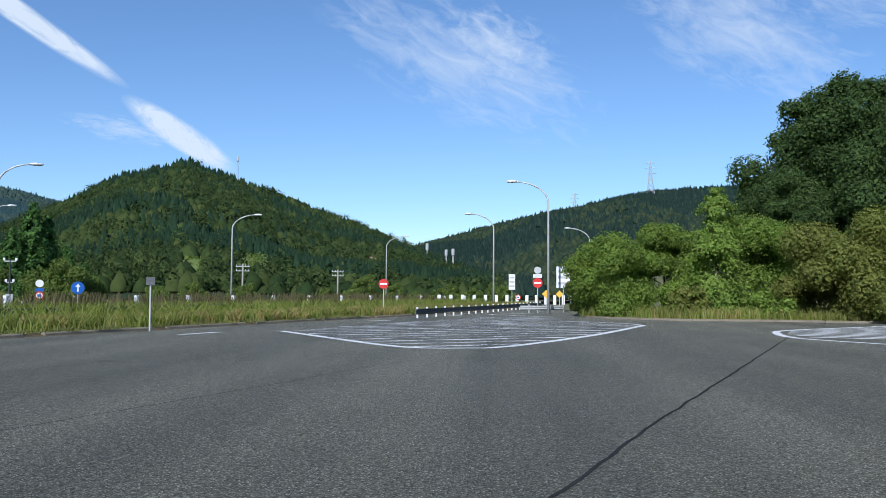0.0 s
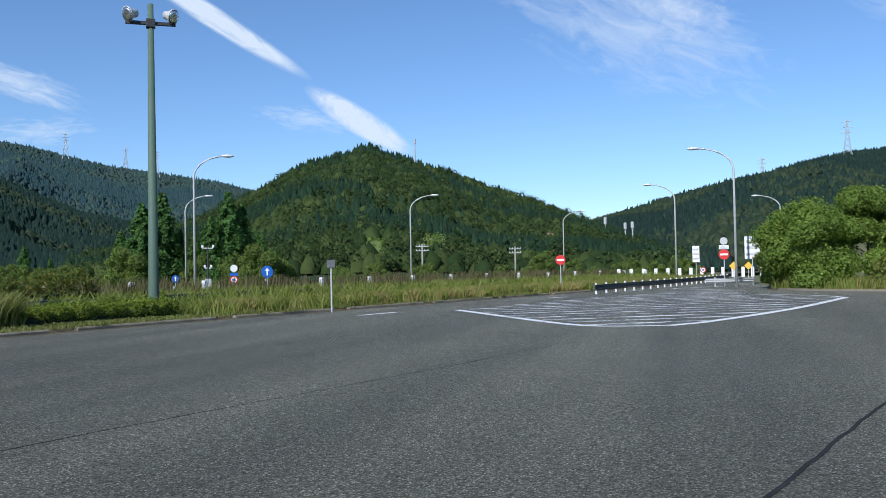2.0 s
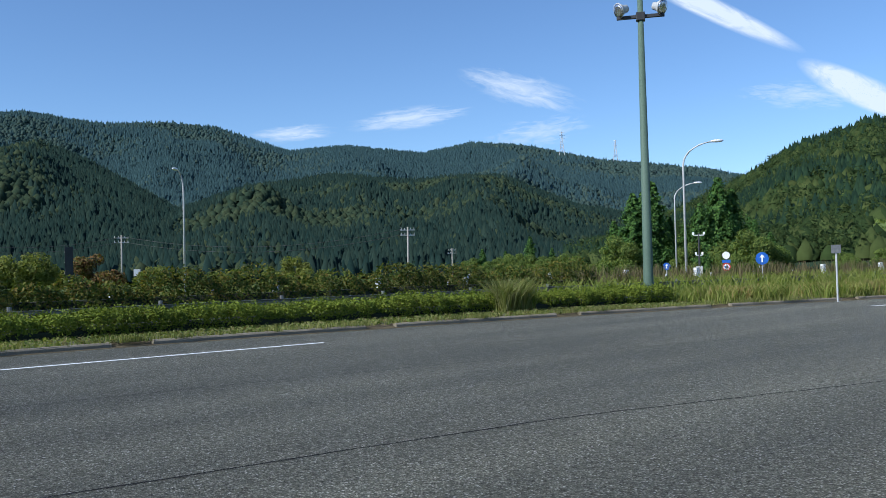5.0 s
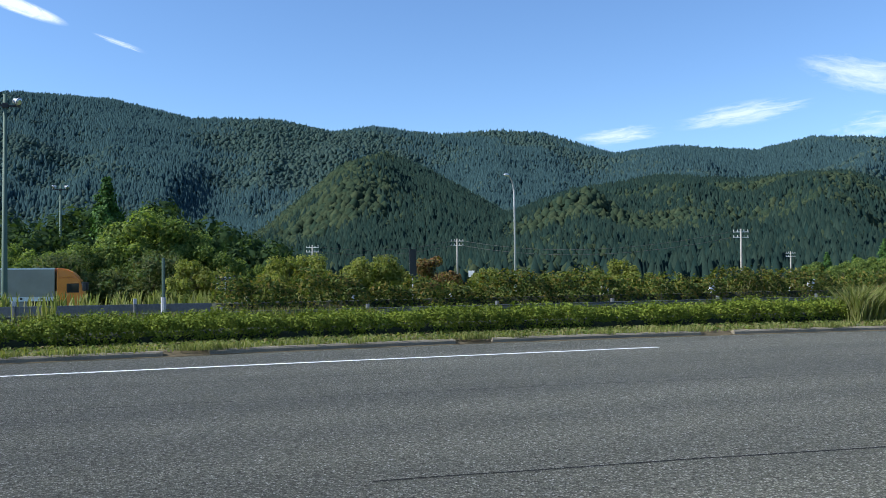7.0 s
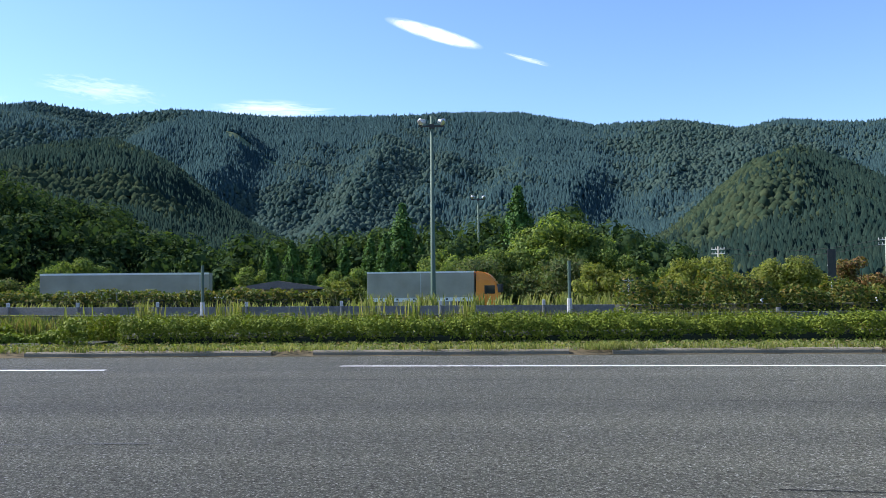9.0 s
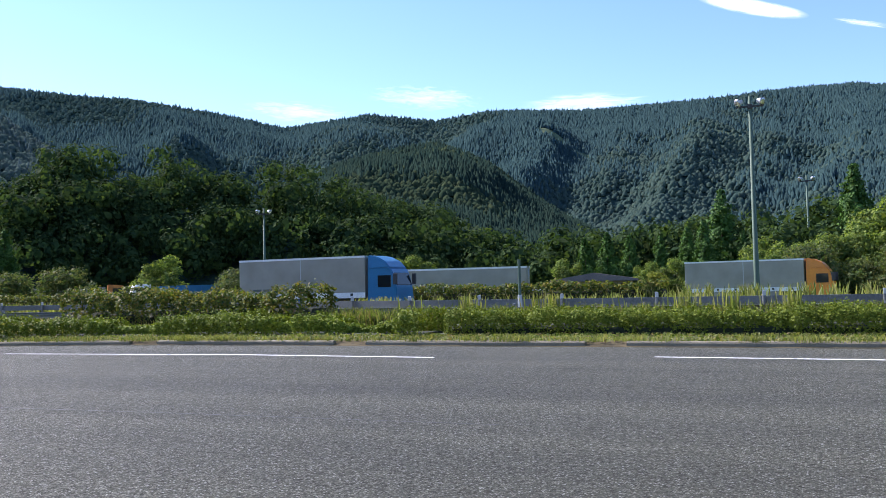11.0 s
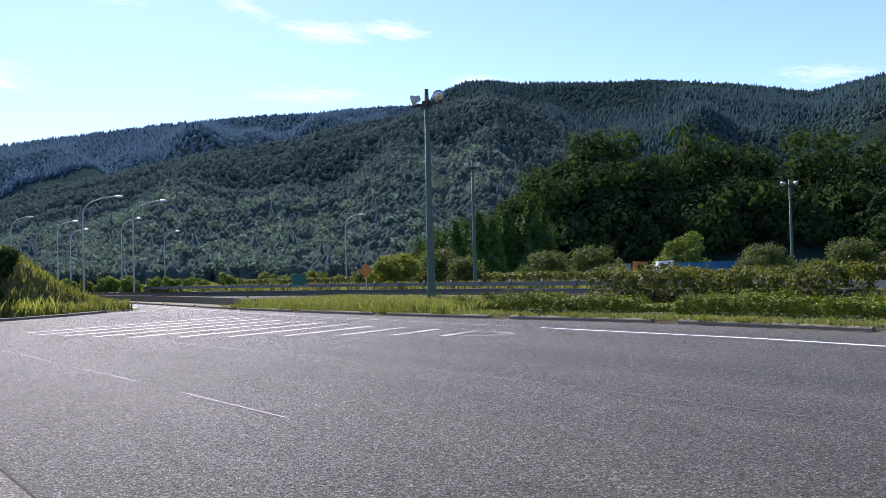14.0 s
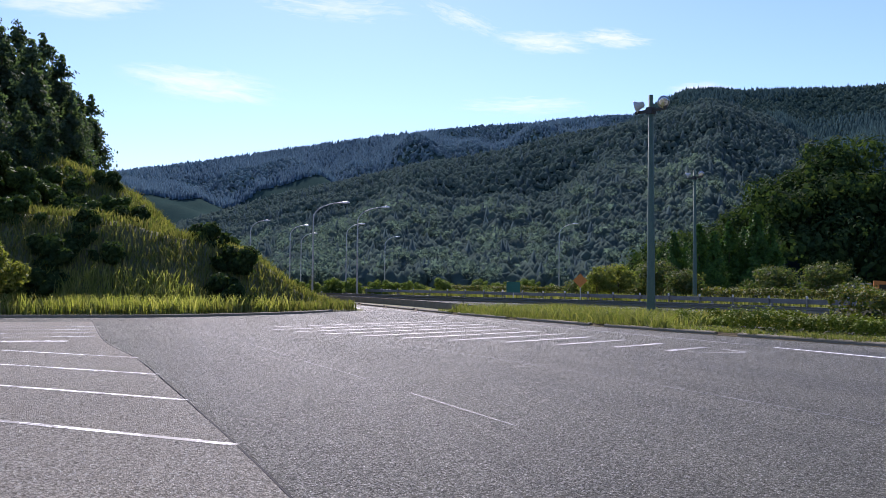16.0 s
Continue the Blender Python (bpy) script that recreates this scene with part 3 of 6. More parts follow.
# kerb round the exit mound and the entrance lawn
MOUND_EDGE = smooth_path([(46, -41.5), (20, -40.2), (5.2, -40), (-1.3, -40), (-6.6, -43), (-9.4, -46), (-10.4, -48.5), (-10.2, -52), (-8.5, -58)], 0.8)
LAWN_EDGE = smooth_path([(60, 44), (40, 46.5), (20.5, 48), (16.3, 49.8), (10.2, 50.6), (5.7, 56), (6.2, 66), (9, 80), (14, 100)], 0.8)
for nm, pth in (("kerb_exit", MOUND_EDGE), ("kerb_entrance", LAWN_EDGE)):
    root = tagged(empty(nm), "low concrete kerb round a grass bank", kind="structure")
    for i in range(0, len(pth) - 3, 3):
        part("kerb_stone", sweep(pth[i:i + 4], [(0, -0.02), (0, 0.1), (0.03, 0.12), (0.15, 0.12), (0.15, -0.02)]), M_CONCRETE, root)


# ---- hills ----
def wob(x, y, k, seed):
    """Smooth pseudo-noise in -1..1."""
    r = np.random.RandomState(seed)
    v = 0
    for _ in range(5):
        a, ph, f = r.uniform(0, 6.283), r.uniform(0, 6.283), k * r.uniform(0.6, 1.7)
        v = v + np.sin((x * np.cos(a) + y * np.sin(a)) * f + ph)
    return v / 5


class Hill:
    """A ridge round the valley: skyline (az, el) pairs at a distance, falling to the foot."""

    def __init__(self, skyline, d_ridge, d_foot, z_foot=0.0, trees=10.0, spur=0.2, shape=1.0, k=0.012, seed=1, back=0.35):
        sk = np.array(skyline, float)
        self.az, self.el, self.dr, self.df, self.zf, self.spur, self.shape, self.k, self.seed, self.back, self.trees = sk[:, 0], sk[:, 1], d_ridge, d_foot, z_foot, spur, shape, k, seed, back, trees

    def place(self, az, s):
        """s 0 at the foot, 1 on the ridge, beyond 1 the back."""
        el = np.interp(az, self.az, self.el)
        dr = self.dr * (1 + 0.06 * wob(az * 9, 0 * az, 0.02, self.seed + 7))
        d = self.df + (dr - self.df) * s
        x, y = -np.sin(np.radians(az)) * d, np.cos(np.radians(az)) * d
        zr = 1.55 + dr * np.tan(np.radians(el)) - self.trees
        ss = np.clip(s, 0, 1)
        rise = ss ** self.shape
        arc = np.sin(np.pi * np.clip(s, 0, 1))
        r = np.random.RandomState(self.seed + 17)
        w = 0.55 * wob(x, y, self.k, self.seed) + 0.3 * wob(x, y, self.k * 2.3, self.seed + 3) + 0.12 * wob(x, y, self.k * 5.5, self.seed + 5)
        for period, amp in ((15.0, 0.42), (6.3, 0.2)):
            per = period * 1750 / (self.dr + 600)
            w = w + amp * (1 - 1.7 * np.sqrt(0.09 + np.sin(np.pi * (az + 7 * wob(d, az, 0.003, self.seed + 2)) / per + r.uniform(0, 6)) ** 2))
        z = self.zf + (zr - self.zf) * (rise + self.spur * arc * w * 0.62)
        z = np.where(s > 1, self.zf + (zr - self.zf) * (1 - (s - 1) * 1.2), z)
        cap = 1.55 + d * np.tan(np.radians(el)) - self.trees * 0.9
        return np.stack([x, y, np.maximum(np.minimum(z, cap), self.zf - 3)], -1)

    def build(self, name, label, na=120, ns=30, material=None):
        A, S = np.meshgrid(np.linspace(self.az[0], self.az[-1], na), np.linspace(0, 1 + self.back, ns), indexing="ij")
        V = self.place(A.ravel(), S.ravel())
        i, j = np.meshgrid(np.arange(na - 1), np.arange(ns - 1), indexing="ij")
        a = (i * ns + j).ravel()
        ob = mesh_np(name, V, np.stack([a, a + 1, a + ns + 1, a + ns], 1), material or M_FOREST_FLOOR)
        ob.data.shade_smooth()
        return tagged(ob, label, kind="structure")

    clear = ()

    def scatter(self, n, seed, lo=0.02, hi=1.03, power=1.0, patch=0):
        r = np.random.RandomState(seed)
        az, s = r.uniform(self.az[0] + 0.3, self.az[-1] - 0.3, n), lo + (hi - lo) * r.uniform(0, 1, n) ** power
        keep = np.ones(n, bool)
        for a0, a1, s0, s1, _ in self.clear:
            keep &= ~((az > a0) & (az < a1) & (s > s0) & (s < s1))
        P = self.place(az[keep], s[keep])
        if patch:
            k = 14.0 / self.dr
            f = 1.5 * wob(P[:, 0], P[:, 1], k, self.seed + 40) + 0.8 * wob(P[:, 0], P[:, 1], k * 3.1, self.seed + 43) + r.normal(0, 0.22, len(P))
            P = P[patch * f > -0.05]
        return P

    def fields(self, name, label):
        """Treeless patches laid on the slope."""
        for a0, a1, s0, s1, m in self.clear:
            A, Q = np.meshgrid(np.linspace(a0, a1, 8), np.linspace(s0, s1, 6), indexing="ij")
            V = self.place(A.ravel(), Q.ravel()) + np.array([0, 0, 1.2])
            i, j = np.meshgrid(np.arange(7), np.arange(5), indexing="ij")
            k = (i * 6 + j).ravel()
            tagged(mesh_np(name, V, np.stack([k, k + 1, k + 7, k + 6], 1), m), label, kind="structure")


def canopy_far(name, P, h, seed, conifer, material, label):
    """Many far trees in one mesh: slim ragged cones, or uneven domes."""
    r = np.random.RandomState(seed)
    n = len(P)
    H = h * r.uniform(0.65, 1.3, n)
    k = 5
    i = np.arange(k)
    ang = i * 2 * np.pi / k
    if conifer:
        base = np.concatenate([np.c_[np.cos(ang) * 0.3, np.sin(ang) * 0.3, np.full(k, 0.02)], [[0, 0, 1.0]]])
        F = np.stack([i, (i + 1) % k, np.full(k, k)], 1)
        jit = np.array([0.4, 0.4, 0.1])
    else:
        base = np.concatenate([np.c_[np.cos(ang) * 0.46, np.sin(ang) * 0.46, np.full(k, 0.05)], np.c_[np.cos(ang + 0.6) * 0.4, np.sin(ang + 0.6) * 0.4, np.full(k, 0.48)], [[0, 0, 0.8]]])
        F = np.concatenate([np.stack([i, (i + 1) % k, k + i], 1), np.stack([(i + 1) % k, k + (i + 1) % k, k + i], 1), np.stack([k + i, k + (i + 1) % k, np.full(k, 2 * k)], 1)])
        jit = np.array([0.35, 0.35, 0.3])
    m = len(base)
    V = base[None] * (1 + r.uniform(-1, 1, (n, m, 3)) * jit) * H[:, None, None]
    a = r.uniform(0, 6.283, n)
    c, s = np.cos(a)[:, None], np.sin(a)[:, None]
    V = np.stack([V[..., 0] * c - V[..., 1] * s, V[..., 0] * s + V[..., 1] * c, V[..., 2]], -1) + P[:, None]
    FF = (F[None] + (np.arange(n) * m)[:, None, None]).reshape(-1, 3)
    ob = mesh_np(name, V.reshape(-1, 3), FF, material)
    ob.data.shade_smooth()
    return tagged(ob, label, "forest", kind="stuff")


def leaf_quads(C, N, size, r, flat=0.55):
    """Leaf rhombs at C facing roughly N, with lengths size."""
    n = len(C)
    N = N + r.normal(0, flat, (n, 3))
    N /= np.linalg.norm(N, axis=1)[:, None]
    T = np.cross(N, r.normal(0, 1, (n, 3)))
    T /= np.linalg.norm(T, axis=1)[:, None] + 1e-9
    B = np.cross(N, T)
    L = (size * r.uniform(0.6, 1.4, n))[:, None]
    V = np.stack([C - T * L * 0.5, C + B * L * 0.3 + N * L * 0.06, C + T * L * 0.5, C - B * L * 0.3 + N * L * 0.06], 1)
    return V.reshape(-1, 3), np.arange(n * 4).reshape(n, 4)


def crown_points(centres, radii, n, r, squash=0.85):
    """Points and outward directions on the shells of lobes."""
    i = r.choice(len(centres), n, p=radii ** 2 / np.sum(radii ** 2))
    D = r.normal(0, 1, (n, 3))
    D /= np.linalg.norm(D, axis=1)[:, None]
    rad = radii[i] * (1 + 0.16 * np.sin(D[:, 0] * 7 + i) * np.sin(D[:, 1] * 6 + i * 2) * np.sin(D[:, 2] * 6)) * r.uniform(0.72, 1.05, n)
    return centres[i] + D * rad[:, None] * np.array([1, 1, squash]), D


def woodland(name, P, h, width, per, size, seed, material, label):
    """A stand of trees as one mass of leaf clusters."""
    r = np.random.RandomState(seed)
    Cs, Rs = [], []
    for p in P:
        hh = h * r.uniform(0.7, 1.3)
        for _ in range(5):
            w = width * r.uniform(0.25, 0.5)
            Cs.append(p + np.array([r.normal(0, width * 0.25), r.normal(0, width * 0.25), hh * r.uniform(0.35, 0.9) - w * 0.4]))
            Rs.append(w)
    Cs, Rs = np.array(Cs), np.array(Rs)
    C, D = crown_points(Cs, Rs, per * len(P), r)
    C2, D2 = crown_points(Cs, Rs * 0.72, per * len(P) // 4, r)
    C, D = np.concatenate([C, C2]), np.concatenate([D, D2])
    V, F = leaf_quads(C, D, np.r_[np.full(per * len(P), size), np.full(len(C2), size * 2.4)], r, 0.22)
    return tagged(mesh_np(name, V, F, material), label, "woodland", kind="stuff")


CHAIN = [(22, 4.0), (29.7, 6.05), (36.3, 6.95), (41, 8.05), (44.6, 8.3), (47.7, 7.7), (52.6, 8.25), (56.4, 7.95), (60.9, 9.45), (63.8, 9.7), (67.6, 9.46), (72, 10.0), (74.6, 9.7), (78.5, 10.42), (83.5, 10.3),
         (88.1, 11.2), (92.7, 11.35), (98.3, 11.1), (104.5, 11.0), (110.8, 11.27), (114.1, 10.75), (118.4, 11.2), (123.9, 10.32), (128.5, 11.28), (133.3, 11.9), (139.6, 12.1), (142, 12.2), (143.5, 12.42), (145.3, 12.42), (147.0, 11.8), (148.4, 10.9), (151, 9.5), (156, 8.0)]
hill_chain = Hill(CHAIN, 1750, 620, 0, 8, 0.24, 1.1, 0.0075, 3)
hill_back = Hill([(143, 10.4), (147.5, 11.0), (151, 10.98), (155.2, 10.6), (158.9, 10.42), (164.8, 9.74), (171.4, 8.65), (175.6, 7.83), (181, 6.87), (190, 5.6), (205, 4), (225, 3)], 2300, 900, 20, 10, 0.3, 1.0, 0.006, 11)
hill_south = Hill([(129, 2.0), (133, 5.0), (137, 8.2), (140.5, 10.6), (144, 11.9), (148.5, 10.6), (153, 9.9), (156.7, 9.0), (164.1, 7.6), (171.3, 5.9), (177.3, 3.9), (182, 2.4), (190, 1.0)], 1050, 300, 0, 6, 0.36, 1.0, 0.012, 21)
hill_spur_a = Hill([(60, 2.6), (63.2, 4.3), (68.3, 7.2), (71.3, 8.5), (74.2, 7.5), (77.9, 4.5), (81, 2.5)], 820, 300, 0, 6, 0.34, 0.8, 0.016, 31)
hill_spur_b = Hill([(103, 2.6), (105.6, 4.2), (110.8, 8.1), (114.1, 9.4), (117.3, 8.9), (121, 7.8), (125, 6.0), (130, 4)], 760, 300, 0, 6, 0.34, 0.8, 0.016, 41)
hill_front = Hill([(30, 2.6), (37.5, 4.0), (42.5, 6.2), (48.7, 6.05), (53.6, 6.5), (58.2, 5.9), (62, 4.6), (67, 3.2), (78, 2.6), (90, 2.4)], 900, 260, 0, 6, 0.55, 0.9, 0.014, 51)
hill_cone = Hill([(0, 1.2), (3, 2.2), (6, 3.3), (8.7, 4.45), (12, 5.6), (16, 7.1), (18.1, 7.75), (19.2, 7.95), (19.8, 8.42), (20.6, 8.45), (21.2, 8.0), (24.2, 7.3), (27, 5.65), (30, 4.2), (34, 2.8), (39, 1.2)], 560, 190, 0, 5, 0.3, 1.1, 0.02, 61)
hill_north = Hill([(318, 6.6), (330, 7.0), (346.3, 6.86), (350.5, 6.7), (353.7, 6.06), (357.3, 5.36), (360.6, 4.63), (363.2, 3.9), (366, 3.15), (370, 2.4), (376, 1.5)], 1150, 300, 0, 6, 0.36, 0.95, 0.012, 71)
hill_chain.clear = ((105.8, 107.4, 0.6, 0.625, M_FIELD), (104.2, 105.0, 0.59, 0.61, M_FIELD), (94.6, 96.4, 0.62, 0.64, M_FIELD))
hill_cone.clear = ((14.8, 17.0, 0.08, 0.2, M_MEADOW), (12.6, 14.2, 0.07, 0.16, M_MEADOW), (7.8, 8.8, 0.36, 0.44, M_EARTH), (13.4, 14.2, 0.22, 0.27, M_EARTH), (18.8, 20.6, 0.05, 0.15, M_MEADOW))
hill_chain.fields("terraced_field", "pale terraced field high on the mountain")
hill_cone.fields("hillside_field", "small light green field on the hillside")
for hl, nm, nc, nb, hc, near, lab in ((hill_chain, "mountain_chain", 115000, 36000, 8.5, 0.05, "long forested mountain range with cedar slopes"),
                                      (hill_back, "mountain_south", 30000, 12000, 11, 0.45, "far forested mountain under the sun"),
                                      (hill_south, "mountain_flank", 6000, 30000, 7, 0.0, "broad wooded mountain flank in backlight"),
                                      (hill_spur_a, "hill_spur", 14000, 6000, 6, 0.0, "rounded forested hill spur"), (hill_spur_b, "hill_spur_dark", 14000, 8000, 6, 0.0, "dark forested hill spur"),
                                      (hill_front, "foothill", 30000, 14000, 6, 0.0, "long forested foothill"), (hill_north, "hill_north", 26000, 10000, 6.5, 0.0, "forested ridge with power pylons")):
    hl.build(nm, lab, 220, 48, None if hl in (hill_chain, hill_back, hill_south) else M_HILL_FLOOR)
    # south and back hills take the leaves with backlit haze in their colour
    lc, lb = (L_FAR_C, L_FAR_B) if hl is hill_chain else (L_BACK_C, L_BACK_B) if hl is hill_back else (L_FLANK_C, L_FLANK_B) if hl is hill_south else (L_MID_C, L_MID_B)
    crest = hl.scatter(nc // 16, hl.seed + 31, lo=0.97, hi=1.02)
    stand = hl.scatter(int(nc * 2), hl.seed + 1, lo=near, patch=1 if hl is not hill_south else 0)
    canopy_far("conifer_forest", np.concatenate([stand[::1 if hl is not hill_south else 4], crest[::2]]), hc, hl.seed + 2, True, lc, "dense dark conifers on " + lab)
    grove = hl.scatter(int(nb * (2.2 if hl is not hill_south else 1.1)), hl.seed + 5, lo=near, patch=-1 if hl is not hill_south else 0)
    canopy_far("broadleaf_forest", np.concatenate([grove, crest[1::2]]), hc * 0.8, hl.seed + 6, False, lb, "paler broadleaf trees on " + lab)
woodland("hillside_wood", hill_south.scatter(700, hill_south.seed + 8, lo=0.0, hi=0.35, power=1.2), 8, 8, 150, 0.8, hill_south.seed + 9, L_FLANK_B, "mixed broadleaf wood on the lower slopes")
hill_cone.build("cone_hill", "steep rounded wooded hill", 100, 30, M_HILL_FLOOR)


canopy_far("conifer_forest", hill_cone.scatter(19000, 8, lo=0.15, patch=1), 5.4, 9, True, L_HILL_C, "tall cedars on a steep rounded hill")
canopy_far("broadleaf_forest", hill_cone.scatter(14000, 10, lo=0.02, patch=-1), 4.6, 12, False, L_HILL_B, "mixed broadleaf trees on a steep rounded hill")
woodland("broadleaf_forest", hill_cone.scatter(1500, 75, lo=0.02, patch=-1), 6.5, 7, 150, 0.5, 76, L_HILL_B, "leafy crowns on a steep rounded hill")
woodland("orchard", np.concatenate([hill_cone.scatter(1600, 71, lo=0.03, hi=0.3), hill_cone.place(np.random.RandomState(72).uniform(6, 20.5, 260), np.random.RandomState(73).uniform(0.04, 0.26, 260))]), 2.6, 3.6, 34, 0.6, 74, L_OLIVE, "scattered low fruit trees and scrub on the foot of a hill")
# wooded knoll across the highway
knoll = Hill([(108, 1.2), (112.6, 3.4), (114.2, 4.8), (117.7, 6.1), (124.9, 7.4), (130.5, 7.8), (134.2, 8.2), (137.5, 8.7), (141.5, 6.4), (145.0, 3.2), (149, 0.6)], 152, 128, -0.5, 7.5, 0.1, 0.8, 0.05, 81, back=0.9)
knoll.build("wooded_knoll", "small wooded knoll behind the rest area", 70, 20)
woodland("knoll_woodland", knoll.scatter(300, 13, lo=0.0, hi=1.7), 8.5, 7.0, 560, 0.5, 14, L_SHADE, "dense dark deciduous wood covering a knoll")
# lower wood to its right
bank = Hill([(76, 0.6), (79, 1.6), (83.5, 3.2), (86, 4.4), (89, 4.4), (91.5, 2.8), (94, 3.4), (97, 3.6), (100, 3.4), (103.8, 3.3), (106.3, 2.0), (109, 0.8)], 122, 104, -0.5, 6.0, 0.1, 0.8, 0.05, 91, back=0.9)
bank.build("wooded_bank", "low wooded bank", 50, 16)
woodland("bank_woodland", bank.scatter(140, 15, lo=0.0, hi=1.6), 7, 6.5, 460, 0.55, 16, L_SHADE, "dense green broadleaf wood on a low bank")


# ---- grass bank at the exit, slope at the entrance ----
def terrain(name, x0, x1, y0, y1, n, fn, material, label):
    X, Y = np.meshgrid(np.linspace(x0, x1, n), np.linspace(y0, y1, n), indexing="ij")
    V = np.stack([X, Y, fn(X, Y)], -1).reshape(-1, 3)
    i, j = np.meshgrid(np.arange(n - 1), np.arange(n - 1), indexing="ij")
    a = (i * n + j).ravel()
    ob = mesh_np(name, V, np.stack([a, a + n, a + n + 1, a + 1], 1), material)
    ob.data.shade_smooth()
    return tagged(ob, label, kind="structure")


def mound_h(x, y):
    face = -y - 41.5 - np.clip(-x - 1.3, 0, 20) * 0.62
    lower = np.clip((face - 2.2) * 0.85, 0, None)
    cross = np.interp(x, [-11, -9.6, -8, -6.2, -3.6, 0, 3, 10, 30, 50], [0, 0.5, 1.3, 2.9, 3.5, 4.3, 4.7, 5.2, 6, 7])
    up = np.clip((face - 14) * 0.75, 0, None) * np.clip((x + 3.5) / 5, 0, 1)
    top = np.interp(x, [-3.5, 0, 4, 10, 30], [0, 2.4, 3.9, 6, 10])
    h = np.minimum(lower, cross) + np.minimum(up, top)
    return np.where(face < 0, -0.3, 0.1 + h + 0.18 * wob(x, y, 0.9, 4) * np.clip(h, 0, 1))


terrain("exit_bank", -12, 55, -110, -39.5, 110, mound_h, M_SOIL, "steep grassy bank beside the exit")


def slope_h(x, y):
    e = y - np.interp(x, [5.7, 10.2, 16.3, 20.5, 40, 60], [56, 50.6, 49.8, 48, 46.5, 44])
    side = np.clip((x - 5.0) / 6, 0, 1)
    return np.where((e < 0) | (x < 5.2), -0.3, 0.08 + np.clip(e - 10, 0, 40) * 0.3 * np.clip((x - 10) / 22, 0, 1) * side)


terrain("entrance_slope", 5, 75, 43, 120, 90, slope_h, M_SOIL, "grassy verge rising to a wooded slope")


# ---- lamps, poles, rails, signs ----
def floodlight(at, h, turn, label):
    """Tapered pole, cross arm, two round floodlights."""
    root = tagged(empty("floodlight_pole", at, turn), label, "floodlight", "floodlight poles")
    part("pole", tube(bmesh.new(), [(0, 0, -0.6), (0, 0, 0.2), (0, 0, h)], [0.19, 0.19, 0.1], 14), M_POLE_GREEN, root, smooth=True)
    part("base_flange", tube(bmesh.new(), [(0, 0, -0.3), (0, 0, 0.06)], 0.26, 14), M_POLE_GREEN, root)
    part("cross_arm", boxed(-0.85, 0.85, -0.06, 0.06, h - 0.75, h - 0.63, 0.01), M_DARK, root)
    part("bracket", boxed(-0.16, 0.16, -0.15, 0.15, h - 0.85, h - 0.55, 0.02), M_DARK, root)
    for sx in (-1, 1):
        axis = Vector((sx * 0.75, -0.55, -0.3)).normalized()
        c = Vector((sx * 0.68, -0.05, h - 0.4))
        head = part("lamp_head", lathe(bmesh.new(), [(0.07, -0.3), (0.14, -0.25), (0.165, -0.08), (0.24, 0.04), (0.275, 0.1), (0.28, 0.13)], c, axis), M_STEEL, root, smooth=True)
        part("lens", lathe(bmesh.new(), [(0.26, 0.135), (0.16, 0.155), (0.01, 0.165)], c, axis), M_REFLECTOR, head, smooth=True)
        part("yoke", tube(bmesh.new(), [(sx * 0.68, -0.05, h - 0.66), (sx * 0.68, -0.05, h - 0.5)], 0.035, 8), M_DARK, head)
    return root


for az, d, el, tn, lab in ((33.3, 32.65, 16.45, 33, "tall green floodlight pole with two round lamps in a hedge"), (94.1, 60.0, 10.97, 94, "tall green floodlight pole beside the highway"),
                           (91.1, 112.0, 5.94, 91, "green floodlight pole in the far rest area"), (147.8, 40.15, 11.9, 110, "tall green floodlight pole in the grass verge"),
                           (145.0, 82.0, 7.25, 110, "green floodlight pole across the highway"), (125.4, 106.0, 5.1, 125, "green floodlight pole in the far rest area")):
    z0 = -0.5 if d > 45 else 0.1
    floodlight(pol(az, d, z0), up_to(d, el) - z0, tn, lab)


def street_lamp(at, h, turn, reach=2.4, label="curved galvanised steel street lamp by the highway", drop=1.6):
    """Pole that bows over into an arm, towards local +x."""
    root = tagged(empty("street_lamp", at, turn), label, "street lamp", "highway lamps")
    pts = [(0, 0, -0.8), (0, 0, h - drop)]
    rad = [0.11, 0.075]
    for k in range(1, 8):
        a = k / 7
        pts.append((reach * (1 - math.cos(a * 1.45)) * 1.0, 0, h - drop + drop * math.sin(a * 1.45) / math.sin(1.45)))
        rad.append(0.07 - 0.02 * a)
    part("pole", tube(bmesh.new(), pts, rad, 10), M_STEEL, root, smooth=True)
    e = Vector(pts[-1])
    bm = bmesh.new()
    bmesh.ops.create_uvsphere(bm, u_segments=14, v_segments=8, radius=1.0)
    bmesh.ops.scale(bm, vec=(0.46, 0.19, 0.12), verts=bm.verts)
    bmesh.ops.translate(bm, vec=e + Vector((0.38, 0, 0.02)), verts=bm.verts)
    head = part("lamp_head", bm, M_LAMP, root, smooth=True)
    part("collar", tube(bmesh.new(), [e - Vector((0.1, 0, 0)), e + Vector((0.1, 0, 0))], 0.075, 10), M_STEEL, head)
    return root


